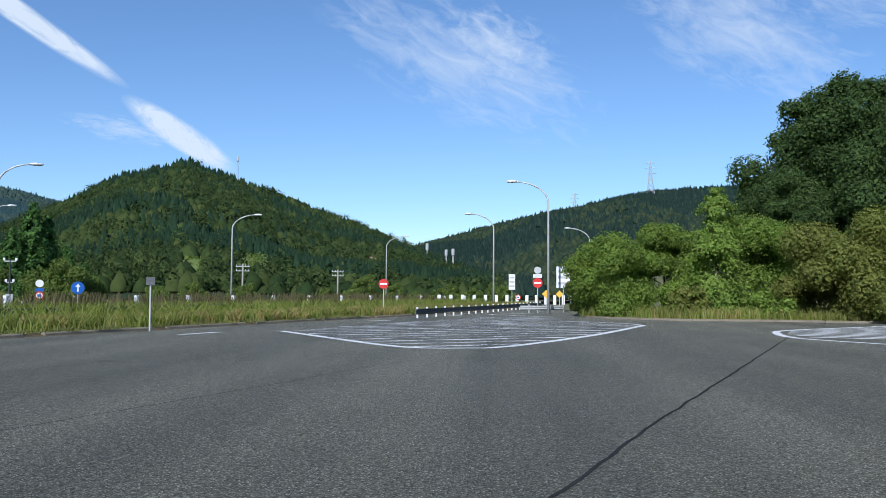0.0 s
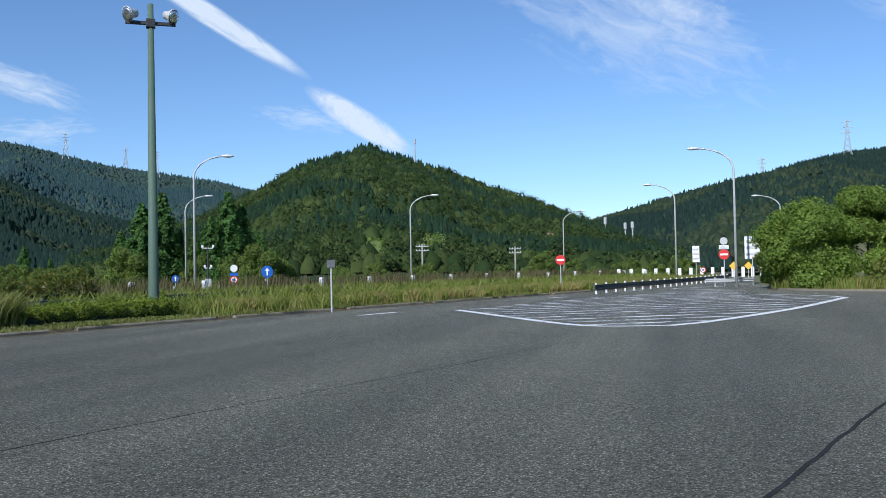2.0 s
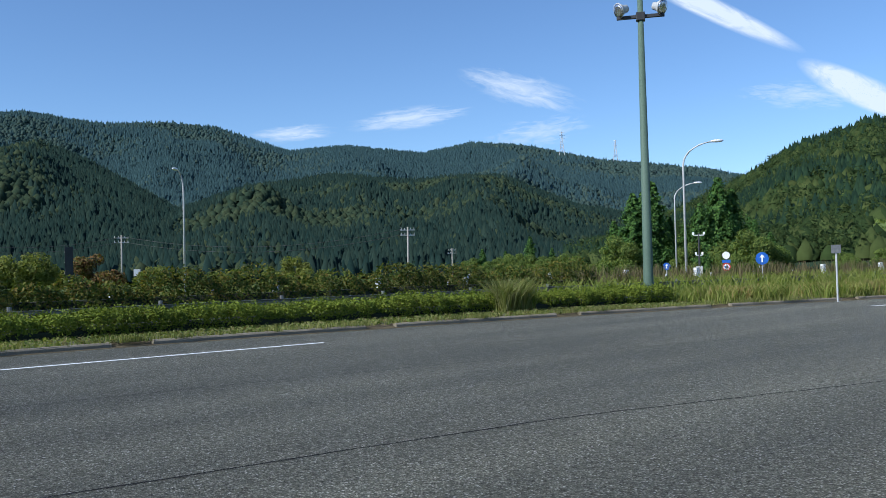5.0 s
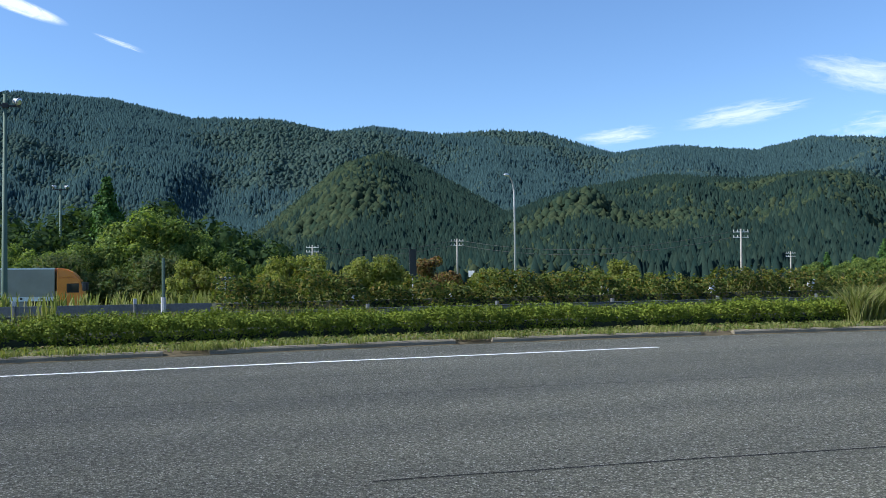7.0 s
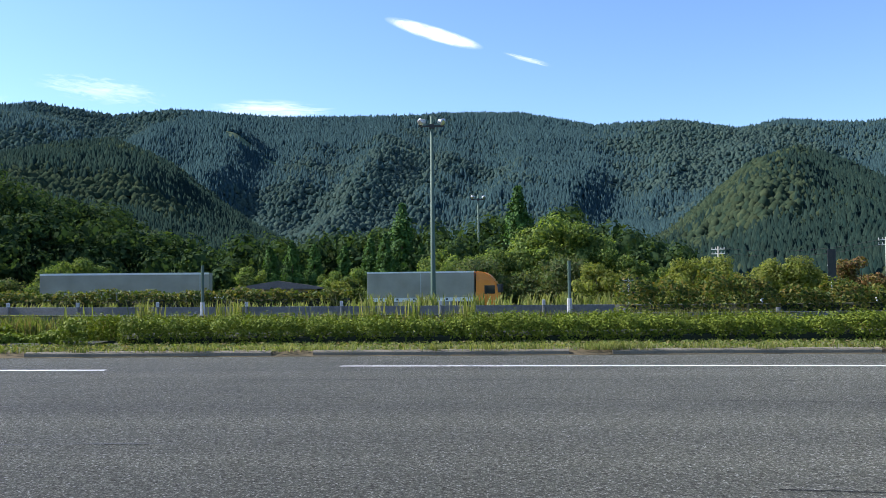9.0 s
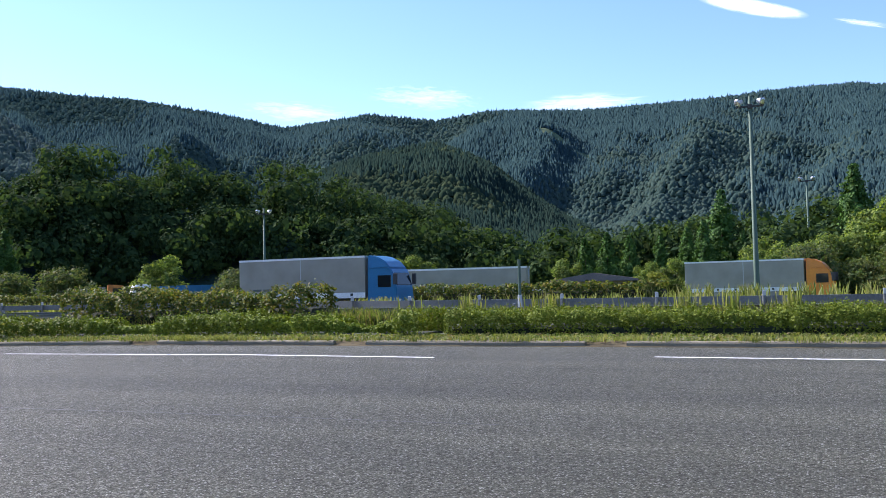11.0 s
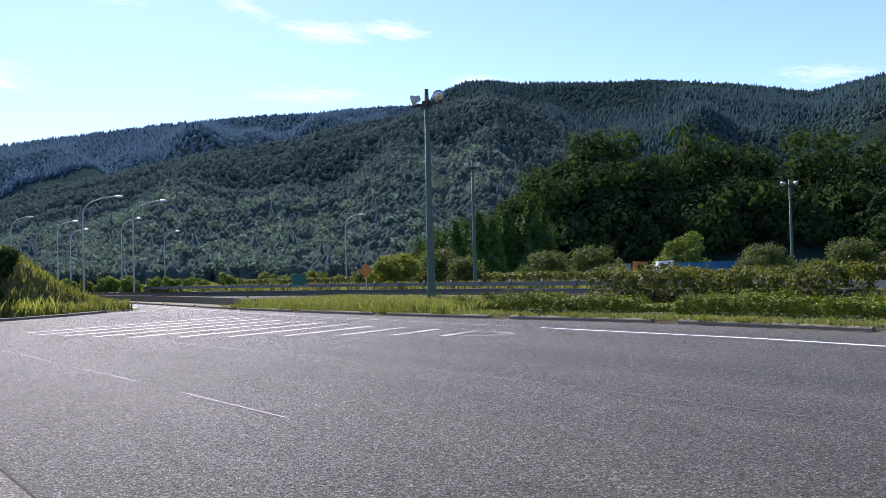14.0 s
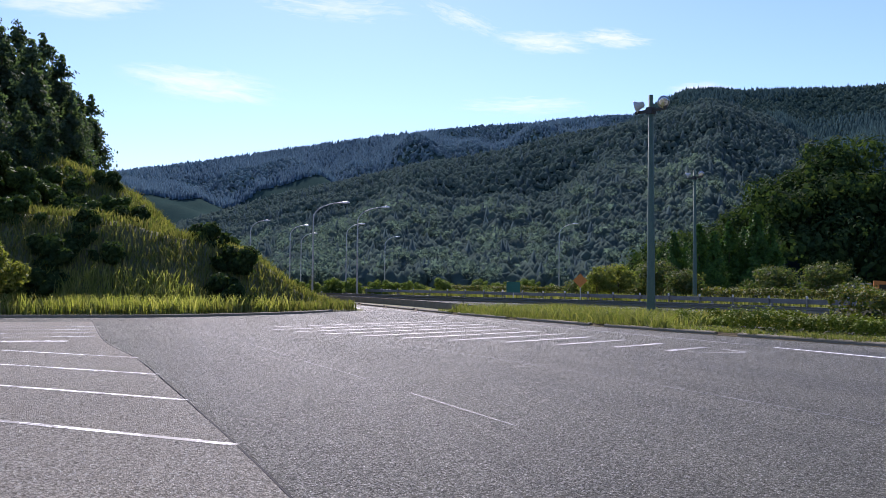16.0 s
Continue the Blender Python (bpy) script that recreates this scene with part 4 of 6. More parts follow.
# az, distance, elevation of the head, turn of the arm, reach
for az, d, el, tn, rc in ((31.0, 66, 7.5, 31, 2.3), (31.6, 98, 5.0, 31, 2.4), (17.35, 98, 4.95, 17, 2.7), (7.45, 132, 3.7, 7, 2.9), (356.8, 66, 7.3, 177, 2.7), (0.4, 92, 5.2, 180, 2.6),
                          (354.2, 118, 4.25, 175, 2.9), (62.85, 76, 6.5, -50, 1.4), (169.35, 92, 5.2, 169, 3.3), (166.5, 97, 4.95, 166, 3.0), (173.3, 128, 3.95, 172, 2.2), (170.8, 134, 3.7, 170, 2.2),
                          (170.1, 152, 3.2, 170, 2.2), (167.2, 130, 3.85, 167, 2.2), (164.7, 165, 3.05, 165, 2.2), (153.4, 128, 3.95, 153, 2.2)):
    street_lamp(pol(az, d, -0.3), up_to(d, el) + 0.3, tn, rc)


def utility_pole(az, d, el, turn, arms=2):
    h = up_to(d, el) + 0.5
    root = tagged(empty("utility_pole", pol(az, d, -0.6), turn), "grey concrete utility pole with cross arms", "utility pole", "utility poles")
    part("pole", tube(bmesh.new(), [(0, 0, -0.5), (0, 0, h)], [0.19, 0.12], 10), M_WOOD, root, smooth=True)
    for k in range(arms):
        z = h - 0.5 - 0.75 * k
        arm = part("cross_arm", boxed(-1.1, 1.1, -0.06, 0.06, z, z + 0.12), M_STEEL, root)
        for x in (-1.0, -0.45, 0.45, 1.0):
            part("insulator", tube(bmesh.new(), [(x, 0, z + 0.12), (x, 0, z + 0.4)], [0.06, 0.04], 8), M_STEEL, arm)
    return root


for q in ((48.75, 128, 2.86, 70), (66.6, 150, 2.62, 65), (76.0, 150, 2.3, 60), (16.65, 150, 1.85, 20), (10.6, 165, 1.55, 20), (45.9, 210, 1.4, 70)):
    utility_pole(*q)


def wire(a, b, sag):
    pts = [Vector(a).lerp(Vector(b), k / 16) - Vector((0, 0, sag * (1 - (k / 8 - 1) ** 2))) for k in range(17)]
    tagged(part("power_cable", tube(bmesh.new(), pts, 0.03, 4), M_DARK), "dark overhead cable between utility poles", "cable")


for dz in (0.0, -0.8):
    wire(pol(48.75, 128, up_to(128, 2.75) + dz), pol(66.6, 150, up_to(150, 2.5) + dz), 2.2)
    wire(pol(66.6, 150, up_to(150, 2.5) + dz), pol(76, 150, up_to(150, 2.2) + dz), 1.2)


def pylon(az, d, el0, el1):
    z0, z1 = up_to(d, el0), up_to(d, el1)
    h = z1 - z0
    root = tagged(empty("power_pylon", pol(az, d, z0), az), "grey steel lattice power pylon on a ridge", "pylon", "power pylons")
    w = h * 0.13
    bm = bmesh.new()
    for sx in (-1, 1):
        for sy in (-1, 1):
            tube(bm, [(sx * w, sy * w, -6), (sx * w * 0.35, sy * w * 0.35, h * 0.55), (sx * 0.4, sy * 0.4, h)], [0.45, 0.35, 0.25], 4)
    part("legs", bm, M_STEEL, root)
    bm = bmesh.new()
    for k in range(7):
        a, b = k / 7, (k + 1) / 7
        wa, wb = w * max(0.12, 1 - a * 1.15), w * max(0.12, 1 - b * 1.15)
        for sy in (-1, 1):
            tube(bm, [(-wa, sy * wa, h * a), (wb, sy * wb, h * b)], 0.2, 4)
            tube(bm, [(wa, sy * wa, h * a), (-wb, sy * wb, h * b)], 0.2, 4)
    part("bracing", bm, M_STEEL, root)
    for k, f in enumerate((0.66, 0.8, 0.93)):
        part("cross_arm", tube(bmesh.new(), [(-h * 0.15, 0, h * f), (0, 0, h * f + 1.2), (h * 0.15, 0, h * f)], [0.15, 0.5, 0.15], 4), M_STEEL, root)


for q in ((355.2, 1120, 4.75, 6.55), (350.4, 1120, 6.1, 8.5), (35.2, 1600, 6.9, 8.0), (38.6, 1650, 7.4, 8.7), (33.4, 1500, 6.4, 7.8)):
    pylon(*q)


def mast(az, d, el0, el1, r=0.5, label="thin steel radio mast"):
    z0, z1 = up_to(d, el0), up_to(d, el1)
    root = tagged(empty("radio_mast", pol(az, d, z0)), label, "mast")
    part("shaft", tube(bmesh.new(), [(0, 0, -6), (0, 0, z1 - z0)], [r, r * 0.6], 6), M_STEEL, root)
    part("antenna", tube(bmesh.new(), [(0, 0, (z1 - z0) * 0.78), (0, 0, (z1 - z0) * 0.98)], r * 1.5, 8), M_STEEL, root)


for q in ((17.05, 560, 7.2, 8.65), (4.8, 420, 1.2, 3.3), (3.1, 400, 1.0, 2.95), (3.55, 420, 1.0, 2.9)):
    mast(*q)


# ---- guard rails ----
W_BEAM = [(0.0, 0.0), (0.03, 0.04), (0.075, 0.08), (0.075, 0.12), (0.03, 0.155), (0.03, 0.19), (0.075, 0.225), (0.075, 0.265), (0.03, 0.295), (0.075, 0.32), (0.075, 0.335), (-0.03, 0.335), (-0.02, 0.0)]


def guard_rail(name, path, z, step, side, beam, posts, label, caps=None):
    root = tagged(empty(name), label, "guard rail")
    prof = [(o * side, zz + z + 0.36) for o, zz in W_BEAM]
    L = len(path)
    for i in range(0, L - 1, 40):
        part("beam", sweep(path[i:min(i + 41, L)], prof), beam, root)
    for q, x, y, hd in along(path, step, 0.7):
        o = np.array((-math.sin(radians(hd)), math.cos(radians(hd)))) * -0.1 * side
        p = part("post", tube(bmesh.new(), [(x + o[0], y + o[1], z - 0.35), (x + o[0], y + o[1], z + 0.8)], 0.06, 8), posts, root)
        if caps:
            part("delineator", boxed(x + o[0] - 0.06, x + o[0] + 0.06, y + o[1] - 0.06, y + o[1] + 0.06, z + 0.7, z + 0.9, 0.02), caps, p)
    return root


def cut(path, y0, y1):
    k = (path[:, 1] > y0) & (path[:, 1] < y1)
    return path[k]


guard_rail("guard_rail", cut(NEAR_RAIL, -120, 60), 0.02, 4.0, -1, M_RAIL, M_RAIL, "long galvanised guard rail between verge and highway")
guard_rail("guard_rail", cut(MEDIAN_RAIL, -125, 60), 0.02, 4.0, 1, M_RAIL, M_RAIL, "galvanised guard rail with white delineator caps along the median", M_STEEL)
guard_rail("guard_rail", smooth_path([(-4.9, 51.0), (-3.6, 57), (-1.5, 66), (1.0, 78), (4.5, 95)], 0.8), -0.14, 2.0, -1, M_RAIL_DARK, M_WHITE, "dark weathered guard rail with white posts at the entrance")
guard_rail("guard_rail", smooth_path([(1.6, 67), (3.2, 67.4), (5.0, 68.6)], 0.4), -0.1, 1.6, -1, M_STEEL, M_STEEL, "short galvanised guard rail on a traffic island")
# white road fence beyond the entrance
root = tagged(empty("road_fence"), "low white road fence far beyond the entrance", "fence")
for q, x, y, hd in along(smooth_path([(-7.5, 108), (0, 112), (8, 118), (14, 124)], 1.0), 1.6):
    part("post", boxed(x - 0.2, x + 0.2, y - 0.08, y + 0.08, -0.4, 1.35, 0.02), M_WHITE, root)
# delineator posts along the highway north
for q, x, y, hd in along(smooth_path([(-31, 20), (-30, 32), (-26, 48), (-20, 66), (-12, 86), (-4, 104)], 1.0), 5.2):
    r_ = tagged(empty("delineator_post", (x, y, 0.0), hd), "short white delineator post in the weeds", "delineator", "delineator posts")
    part("post", boxed(-0.12, 0.12, -0.12, 0.12, -0.4, 1.25, 0.02), M_WHITE, r_)
    part("reflector", boxed(-0.14, -0.12, -0.09, 0.09, 0.95, 1.13), M_STEEL, r_)
# low concrete barrier beside the exit ramp
low = smooth_path([(-16.3, -42.6), (-16.6, -50), (-16.5, -58), (-15.2, -70), (-10.5, -85)], 0.8)
tagged(part("exit_barrier", sweep(low, [(-0.12, -0.1), (-0.1, 0.5), (0.1, 0.5), (0.12, -0.1)]), M_CONCRETE), "low weathered concrete barrier beside the exit ramp", "barrier")


# ---- signs ----
def sign_post(name, at, turn, h, label, boards, pole_r=0.035, material=M_STEEL):
    """boards: (shape, z, width, height, material, mark)."""
    root = tagged(empty(name, at, turn), label, "road sign")
    part("post", tube(bmesh.new(), [(0, 0, -0.6), (0, 0, h)], pole_r, 10), material, root)
    for shape, z, w, hh, m, mark in boards:
        if shape == "round":
            b = part("disc", lathe(bmesh.new(), [(w / 2, -0.01), (w / 2 + 0.004, 0.0), (w / 2, 0.01)], (0, -0.06, z), (0, 1, 0), 28), m, root)
        elif shape == "diamond":
            bm = boxed(-w / 2, w / 2, -0.07, -0.05, -w / 2, w / 2)
            bmesh.ops.rotate(bm, verts=bm.verts, cent=(0, 0, 0), matrix=Matrix.Rotation(radians(45), 3, "Y"))
            bmesh.ops.translate(bm, vec=(0, 0, z), verts=bm.verts)
            b = part("board", bm, m, root)
        else:
            b = part("board", boxed(-w / 2, w / 2, -0.07, -0.05, z - hh / 2, z + hh / 2, 0.006), m, root)
        if mark == "bar":
            part("bar", boxed(-w * 0.36, w * 0.36, -0.085, -0.072, z - w * 0.09, z + w * 0.09), M_WHITE, b)
        elif mark == "arrow":
            bm = boxed(-w * 0.06, w * 0.06, -0.085, -0.072, z - w * 0.3, z + w * 0.1)
            vs = [bm.verts.new((x * w, y, z + q * w)) for y in (-0.085, -0.072) for x, q in ((-0.2, 0.08), (0.2, 0.08), (0, 0.34))]
            for f in ((0, 1, 2), (5, 4, 3), (0, 3, 4, 1), (1, 4, 5, 2), (2, 5, 3, 0)):
                bm.faces.new([vs[i] for i in f])
            part("arrow", bm, M_WHITE, b)
        elif mark == "ring":
            part("face", lathe(bmesh.new(), [(w * 0.37, -0.005), (w * 0.37, 0.005)], (0, -0.078, z), (0, 1, 0), 24), M_WHITE, b)
            part("bar", boxed(-w * 0.2, w * 0.2, -0.092, -0.085, z - w * 0.14, z + w * 0.14), M_BLUE, b)
        elif mark == "lines":
            for k in range(3):
                part("bar", boxed(-w * 0.4, w * 0.4, -0.085, -0.072, z + hh * (0.28 - 0.28 * k) - hh * 0.06, z + hh * (0.28 - 0.28 * k) + hh * 0.06), M_STEEL, b)
        elif mark == "rims":
            for k in (-1, 0, 1):
                part("rib", boxed(-w * 0.5, w * 0.5, -0.045, -0.02, z + k * hh * 0.33 - 0.03, z + k * hh * 0.33 + 0.03), M_STEEL, b)
    return root


def sign(name, az, d, label, boards, h=None, z0=0.0, turn=None, material=M_STEEL):
    bs = [(s, up_to(d, el) - z0, w, hh, m, k) for s, el, w, hh, m, k in boards]
    sign_post(name, pol(az, d, z0), az if turn is None else turn, h or max(b[1] + b[3] / 2 for b in bs), label, bs, material=material)


sign("direction_sign", 26.5, 50, "round blue sign with white arrow on a post", [("round", 0.14, 0.66, 0.6, M_BLUE, "arrow")])
sign("direction_sign", 32.2, 75, "small round blue sign on a post", [("round", -0.18, 0.6, 0.6, M_BLUE, "arrow")])
sign("speed_sign", 28.6, 58, "two small round signs one above the other", [("round", 0.4, 0.45, 0.4, M_WHITE, ""), ("rect", 0.02, 0.5, 0.2, M_BLUE, ""), ("round", -0.32, 0.5, 0.5, M_RED, "ring")])
sign("no_entry_sign", 7.6, 57, "round red no-entry sign with white bar", [("round", 0.54, 0.64, 0.6, M_RED, "bar")])
sign("no_entry_sign", 357.5, 69, "round red no-entry sign among other signs", [("round", 0.67, 0.76, 0.7, M_RED, "bar"), ("rect", 1.12, 0.7, 0.3, M_WHITE, "lines"), ("round", 1.5, 0.55, 0.5, M_STEEL, "")])
sign("warning_sign", 356.95, 73, "yellow diamond warning sign on a traffic island", [("diamond", -0.05, 0.5, 0.6, M_YELLOW, "")])
sign("warning_sign", 356.1, 82, "yellow diamond warning sign beyond the entrance", [("diamond", -0.05, 0.5, 0.6, M_YELLOW, "")])
sign("board_sign", 359.2, 96, "narrow tall white sign board", [("rect", 0.75, 0.7, 1.7, M_WHITE, "lines")])
sign("board_sign", 355.85, 72, "white sign board of three panels on two posts", [("rect", 1.05, 1.1, 1.75, M_WHITE, "lines")])
sign("speed_sign", 358.8, 110, "small round red sign far beyond the entrance", [("round", -0.25, 0.65, 0.6, M_RED, "ring")])
sign("marker_post", 22.35, 34.3, "white post with a small box at the kerb", [("rect", 0.55, 0.32, 0.3, M_RAIL, "")], material=M_STEEL)
sign("back_of_sign", 69.55, 72, "grey back of a tall sign board", [("rect", 0.95, 0.75, 2.4, M_DARK, "rims")], turn=110)
sign("back_of_sign", 81.5, 70, "dark back of a sign board beside the highway", [("rect", -0.15, 1.5, 1.25, M_DARK, "rims")], turn=260)
sign("green_sign", 156.4, 62, "small green highway sign in the grass", [("rect", -0.17, 0.95, 0.75, M_GREEN, "")])
sign("warning_sign", 152.1, 75, "orange diamond sign backlit by the sun", [("diamond", 0.3, 0.85, 1.0, M_ORANGE, "")])
sign("small_board", 65.7, 95, "small white board among shrubs", [("rect", 0.25, 0.65, 0.7, M_WHITE, "")])
for az, d, el in ((85.25, 31, 1.42), (108.8, 31, 1.32)):
    r_ = tagged(empty("slim_post", pol(az, d, 0.0)), "slim green post behind the hedge", "post", "slim posts")
    part("shaft", tube(bmesh.new(), [(0, 0, -0.2), (0, 0, up_to(d, el))], 0.055, 8), M_POLE_GREEN, r_)
    part("foot", tube(bmesh.new(), [(0, 0, -0.2), (0, 0, 1.0)], 0.085, 8), M_STEEL, r_)
# weather mast
wm = tagged(empty("weather_mast", pol(30.2, 64, 0.0), 30), "slim lattice mast with instruments and cross arms", "mast")
hz = up_to(64, 1.85)
part("shaft", tube(bmesh.new(), [(0, 0, -0.6), (0, 0, hz)], [0.09, 0.05], 8), M_DARK, wm)
for z, w in ((hz - 0.2, 0.36), (hz - 1.6, 0.22)):
    a = part("cross_arm", boxed(-w, w, -0.04, 0.04, z, z + 0.08), M_STEEL, wm)
    for x in (-w, w):
        part("instrument", boxed(x - 0.07, x + 0.07, -0.06, 0.06, z + 0.08, z + 0.26, 0.02), M_WHITE, a)
part("cabinet", boxed(-0.22, 0.22, -0.3, -0.1, 0.4, 1.3, 0.02), M_STEEL, wm)


# ---- vehicles ----
def wheel(root, x, y, r, w):
    t = part("wheel", lathe(bmesh.new(), [(r * 0.55, -w / 2), (r * 0.92, -w / 2), (r, -w * 0.35), (r, w * 0.35), (r * 0.92, w / 2), (r * 0.55, w / 2)], (x, y, r), (0, 1, 0), 20), M_TYRE, root, "black rubber tyre")
    part("rim", lathe(bmesh.new(), [(r * 0.56, -w * 0.52), (r * 0.3, -w * 0.4), (r * 0.3, w * 0.4), (r * 0.56, w * 0.52)], (x, y, r), (0, 1, 0), 16), M_STEEL, t)


def shell(bm, prof, w0, w1):
    """Side outline of (x, z) points given width, narrower above."""
    zs = [z for _, z in prof]
    lo, hi = min(zs), max(zs)
    side = []
    for s in (-1, 1):
        side.append([bm.verts.new((x, s * (w0 + (w1 - w0) * (z - lo) / (hi - lo)) / 2, z)) for x, z in prof])
    n = len(prof)
    for i in range(n):
        bm.faces.new((side[0][i], side[0][(i + 1) % n], side[1][(i + 1) % n], side[1][i]))
    bm.faces.new(side[0][::-1])
    bm.faces.new(side[1])
    bmesh.ops.recalc_face_normals(bm, faces=bm.faces)
    bmesh.ops.bevel(bm, geom=list(bm.edges), offset=0.05, segments=2, affect="EDGES")
    return bm


def box_truck(name, label, cab_m, L=12.0, deflector=True, skirt=True):
    """A large box truck, nose at x=0, body towards -x, wheels on z=0."""
    root = tagged(empty(name), label, "truck")
    cab = part("cab", shell(bmesh.new(), [(-2.1, 0.45), (-0.05, 0.45), (0.0, 1.0), (-0.05, 1.75), (-0.32, 2.75), (-0.5, 2.95), (-2.1, 3.0)], 2.45, 2.3), cab_m, root, smooth=False)
    part("windscreen", shell(bmesh.new(), [(-0.12, 1.85), (-0.03, 1.85), (-0.28, 2.7), (-0.38, 2.7)], 2.2, 2.05), M_GLASS, cab, "dark windscreen")
    for s in (-1, 1):
        part("side_window", boxed(-1.35, -0.42, s * 1.16 - 0.05, s * 1.16 + 0.05, 1.75, 2.5, 0.02), M_GLASS, cab, "dark side window")
        part("mirror", boxed(-0.15, 0.1, s * 1.35 - 0.1, s * 1.35 + 0.1, 1.9, 2.6, 0.04), M_CHASSIS, cab)
        part("headlight", boxed(-0.1, 0.03, s * 0.85 - 0.2, s * 0.85 + 0.2, 0.75, 1.0, 0.03), M_LAMP, cab)
    part("bumper", boxed(-0.35, 0.06, -1.22, 1.22, 0.3, 0.72, 0.06), cab_m, cab)
    if deflector:
        part("roof_deflector", shell(bmesh.new(), [(-2.1, 2.95), (-0.45, 2.95), (-0.85, 3.4), (-1.5, 3.72), (-2.1, 3.8)], 2.35, 2.1), cab_m, cab)
    body = part("cargo_box", boxed(-L, -2.25, -1.24, 1.24, 1.12, 3.78, 0.03), M_BOX, root, "grey aluminium cargo box")
    for s in (-1, 1):
        part("roof_edge", boxed(-L - 0.01, -2.24, s * 1.245 - 0.02, s * 1.245 + 0.02, 3.66, 3.79), M_WHITE, body)
        part("lower_rail", boxed(-L - 0.01, -2.24, s * 1.25 - 0.02, s * 1.25 + 0.02, 1.1, 1.45), M_WHITE, body)
        part("mid_seam", boxed(-7.1, -7.04, s * 1.25 - 0.01, s * 1.25 + 0.01, 1.45, 3.66), M_STEEL, body)
        for k in range(6):
            part("latch", boxed(-L + 1.2 + k * 1.5, -L + 1.38 + k * 1.5, s * 1.27 - 0.02, s * 1.27 + 0.02, 1.22, 1.4), M_CHASSIS, body)
        if skirt:
            part("skirt", boxed(-L + 0.9, -4.3, s * 1.2 - 0.03, s * 1.2 + 0.03, 0.5, 1.05), cab_m if skirt == "cab" else M_BOX, root)
    part("frame", boxed(-L + 0.1, -0.6, -0.45, 0.45, 0.7, 1.1), M_CHASSIS, root)
    for x in (-1.35, -3.2, -L + 2.9, -L + 1.6):
        for s in (-1, 1):
            wheel(root, x, s * 1.0, 0.5, 0.3)
    return root


moving_truck = box_truck("box_truck", "blue-cabbed box truck with grey cargo body driving on the highway", M_CAB_BLUE, 12.0, skirt="cab")
# writing too small to read on the cargo box
for s in (-1, 1):
    for a, b in ((-10.9, -10.2), (-10.05, -9.6), (-9.45, -8.6), (-8.45, -7.6)):
        tagged(part("lettering", boxed(a, b, s * 1.252 - 0.006, s * 1.252 + 0.006, 1.64, 1.79), M_RAIL_DARK, moving_truck), "unreadable dark lettering")


def place_parked(build, az_front, az_rear, d_front, d_rear, z):
    a, b = pol(az_front, d_front), pol(az_rear, d_rear)
    h = math.degrees(math.atan2(a.y - b.y, a.x - b.x))
    build.matrix_basis = pose(a.x, a.y, z, 0, 0, h)


t1 = box_truck("box_truck", "parked orange-cabbed truck with grey cargo box", M_CAB_ORANGE, 12.0)
place_parked(t1, 89.7, 98.5, 79, 81, -1.0)


def trailer(label):
    root = tagged(empty("semi_trailer"), label, "trailer")
    body = part("cargo_box", boxed(-13.4, 0, -1.24, 1.24, 1.15, 3.85, 0.03), M_BOX, root)
    for s in (-1, 1):
        part("roof_edge", boxed(-13.41, 0.01, s * 1.245 - 0.02, s * 1.245 + 0.02, 3.7, 3.86), M_WHITE, body)
        part("rib", boxed(-0.75, -0.68, s * 1.25 - 0.01, s * 1.25 + 0.01, 1.15, 3.7), M_STEEL, body)
    part("door_bar", boxed(0.0, 0.05, -0.05, 0.05, 1.2, 3.7), M_STEEL, body)
    part("frame", boxed(-13.2, -0.2, -0.5, 0.5, 0.8, 1.14), M_CHASSIS, root)
    for x in (-11.8, -10.5, -1.5):
        for s in (-1, 1):
            wheel(root, x, s * 1.0, 0.5, 0.3)
    return root


t2 = trailer("long parked grey box trailer behind a hedge")
place_parked(t2, 108.3, 118.6, 77, 80, -1.05)


def car(name, label, paint, L=3.6, H=1.55, W=1.55, van=True):
    root = tagged(empty(name), label, "car")
    prof = [(-L, 0.3), (0, 0.3), (0.03, 0.6), (-0.35, 0.88), (-1.1, H - 0.08), (-1.4, H), (-L + 0.35, H), (-L, 0.95)] if van else [(-L, 0.3), (0, 0.3), (0, 0.6), (-1.0, 0.85), (-1.7, H), (-L + 0.8, H), (-L, 0.9)]
    body = part("body", shell(bmesh.new(), prof, W, W * 0.8), paint, root)
    for s in (-1, 1):
        y = s * W * 0.445
        for a, b in ((-1.95, -1.05), (-L + 0.35, -2.05)):
            part("side_window", boxed(a, b, y - 0.05, y + 0.05, 0.95, H - 0.14, 0.03), M_GLASS, body, "dark side window")
        part("headlight", boxed(-0.15, 0.02, s * W * 0.35 - 0.13, s * W * 0.35 + 0.13, 0.6, 0.78, 0.03), M_LAMP, body)
    part("windscreen", shell(bmesh.new(), [(-0.42, 0.92), (-0.36, 0.92), (-1.02, H - 0.14), (-1.1, H - 0.14)], W * 0.78, W * 0.72), M_GLASS, body, "dark windscreen")
    for x in (-0.65, -L + 0.65):
        for s in (-1, 1):
            wheel(root, x, s * (W / 2 - 0.1), 0.29, 0.17)
    return root


moving_car = car("small_car", "small white hatchback driving on the highway", M_WHITE, 3.9, 1.5)
pc = car("small_car", "parked white car in the far rest area", M_WHITE, 3.6, 1.75)
pc.matrix_basis = pose(*pol(106.2, 84, -1.05), 0, 0, 95)


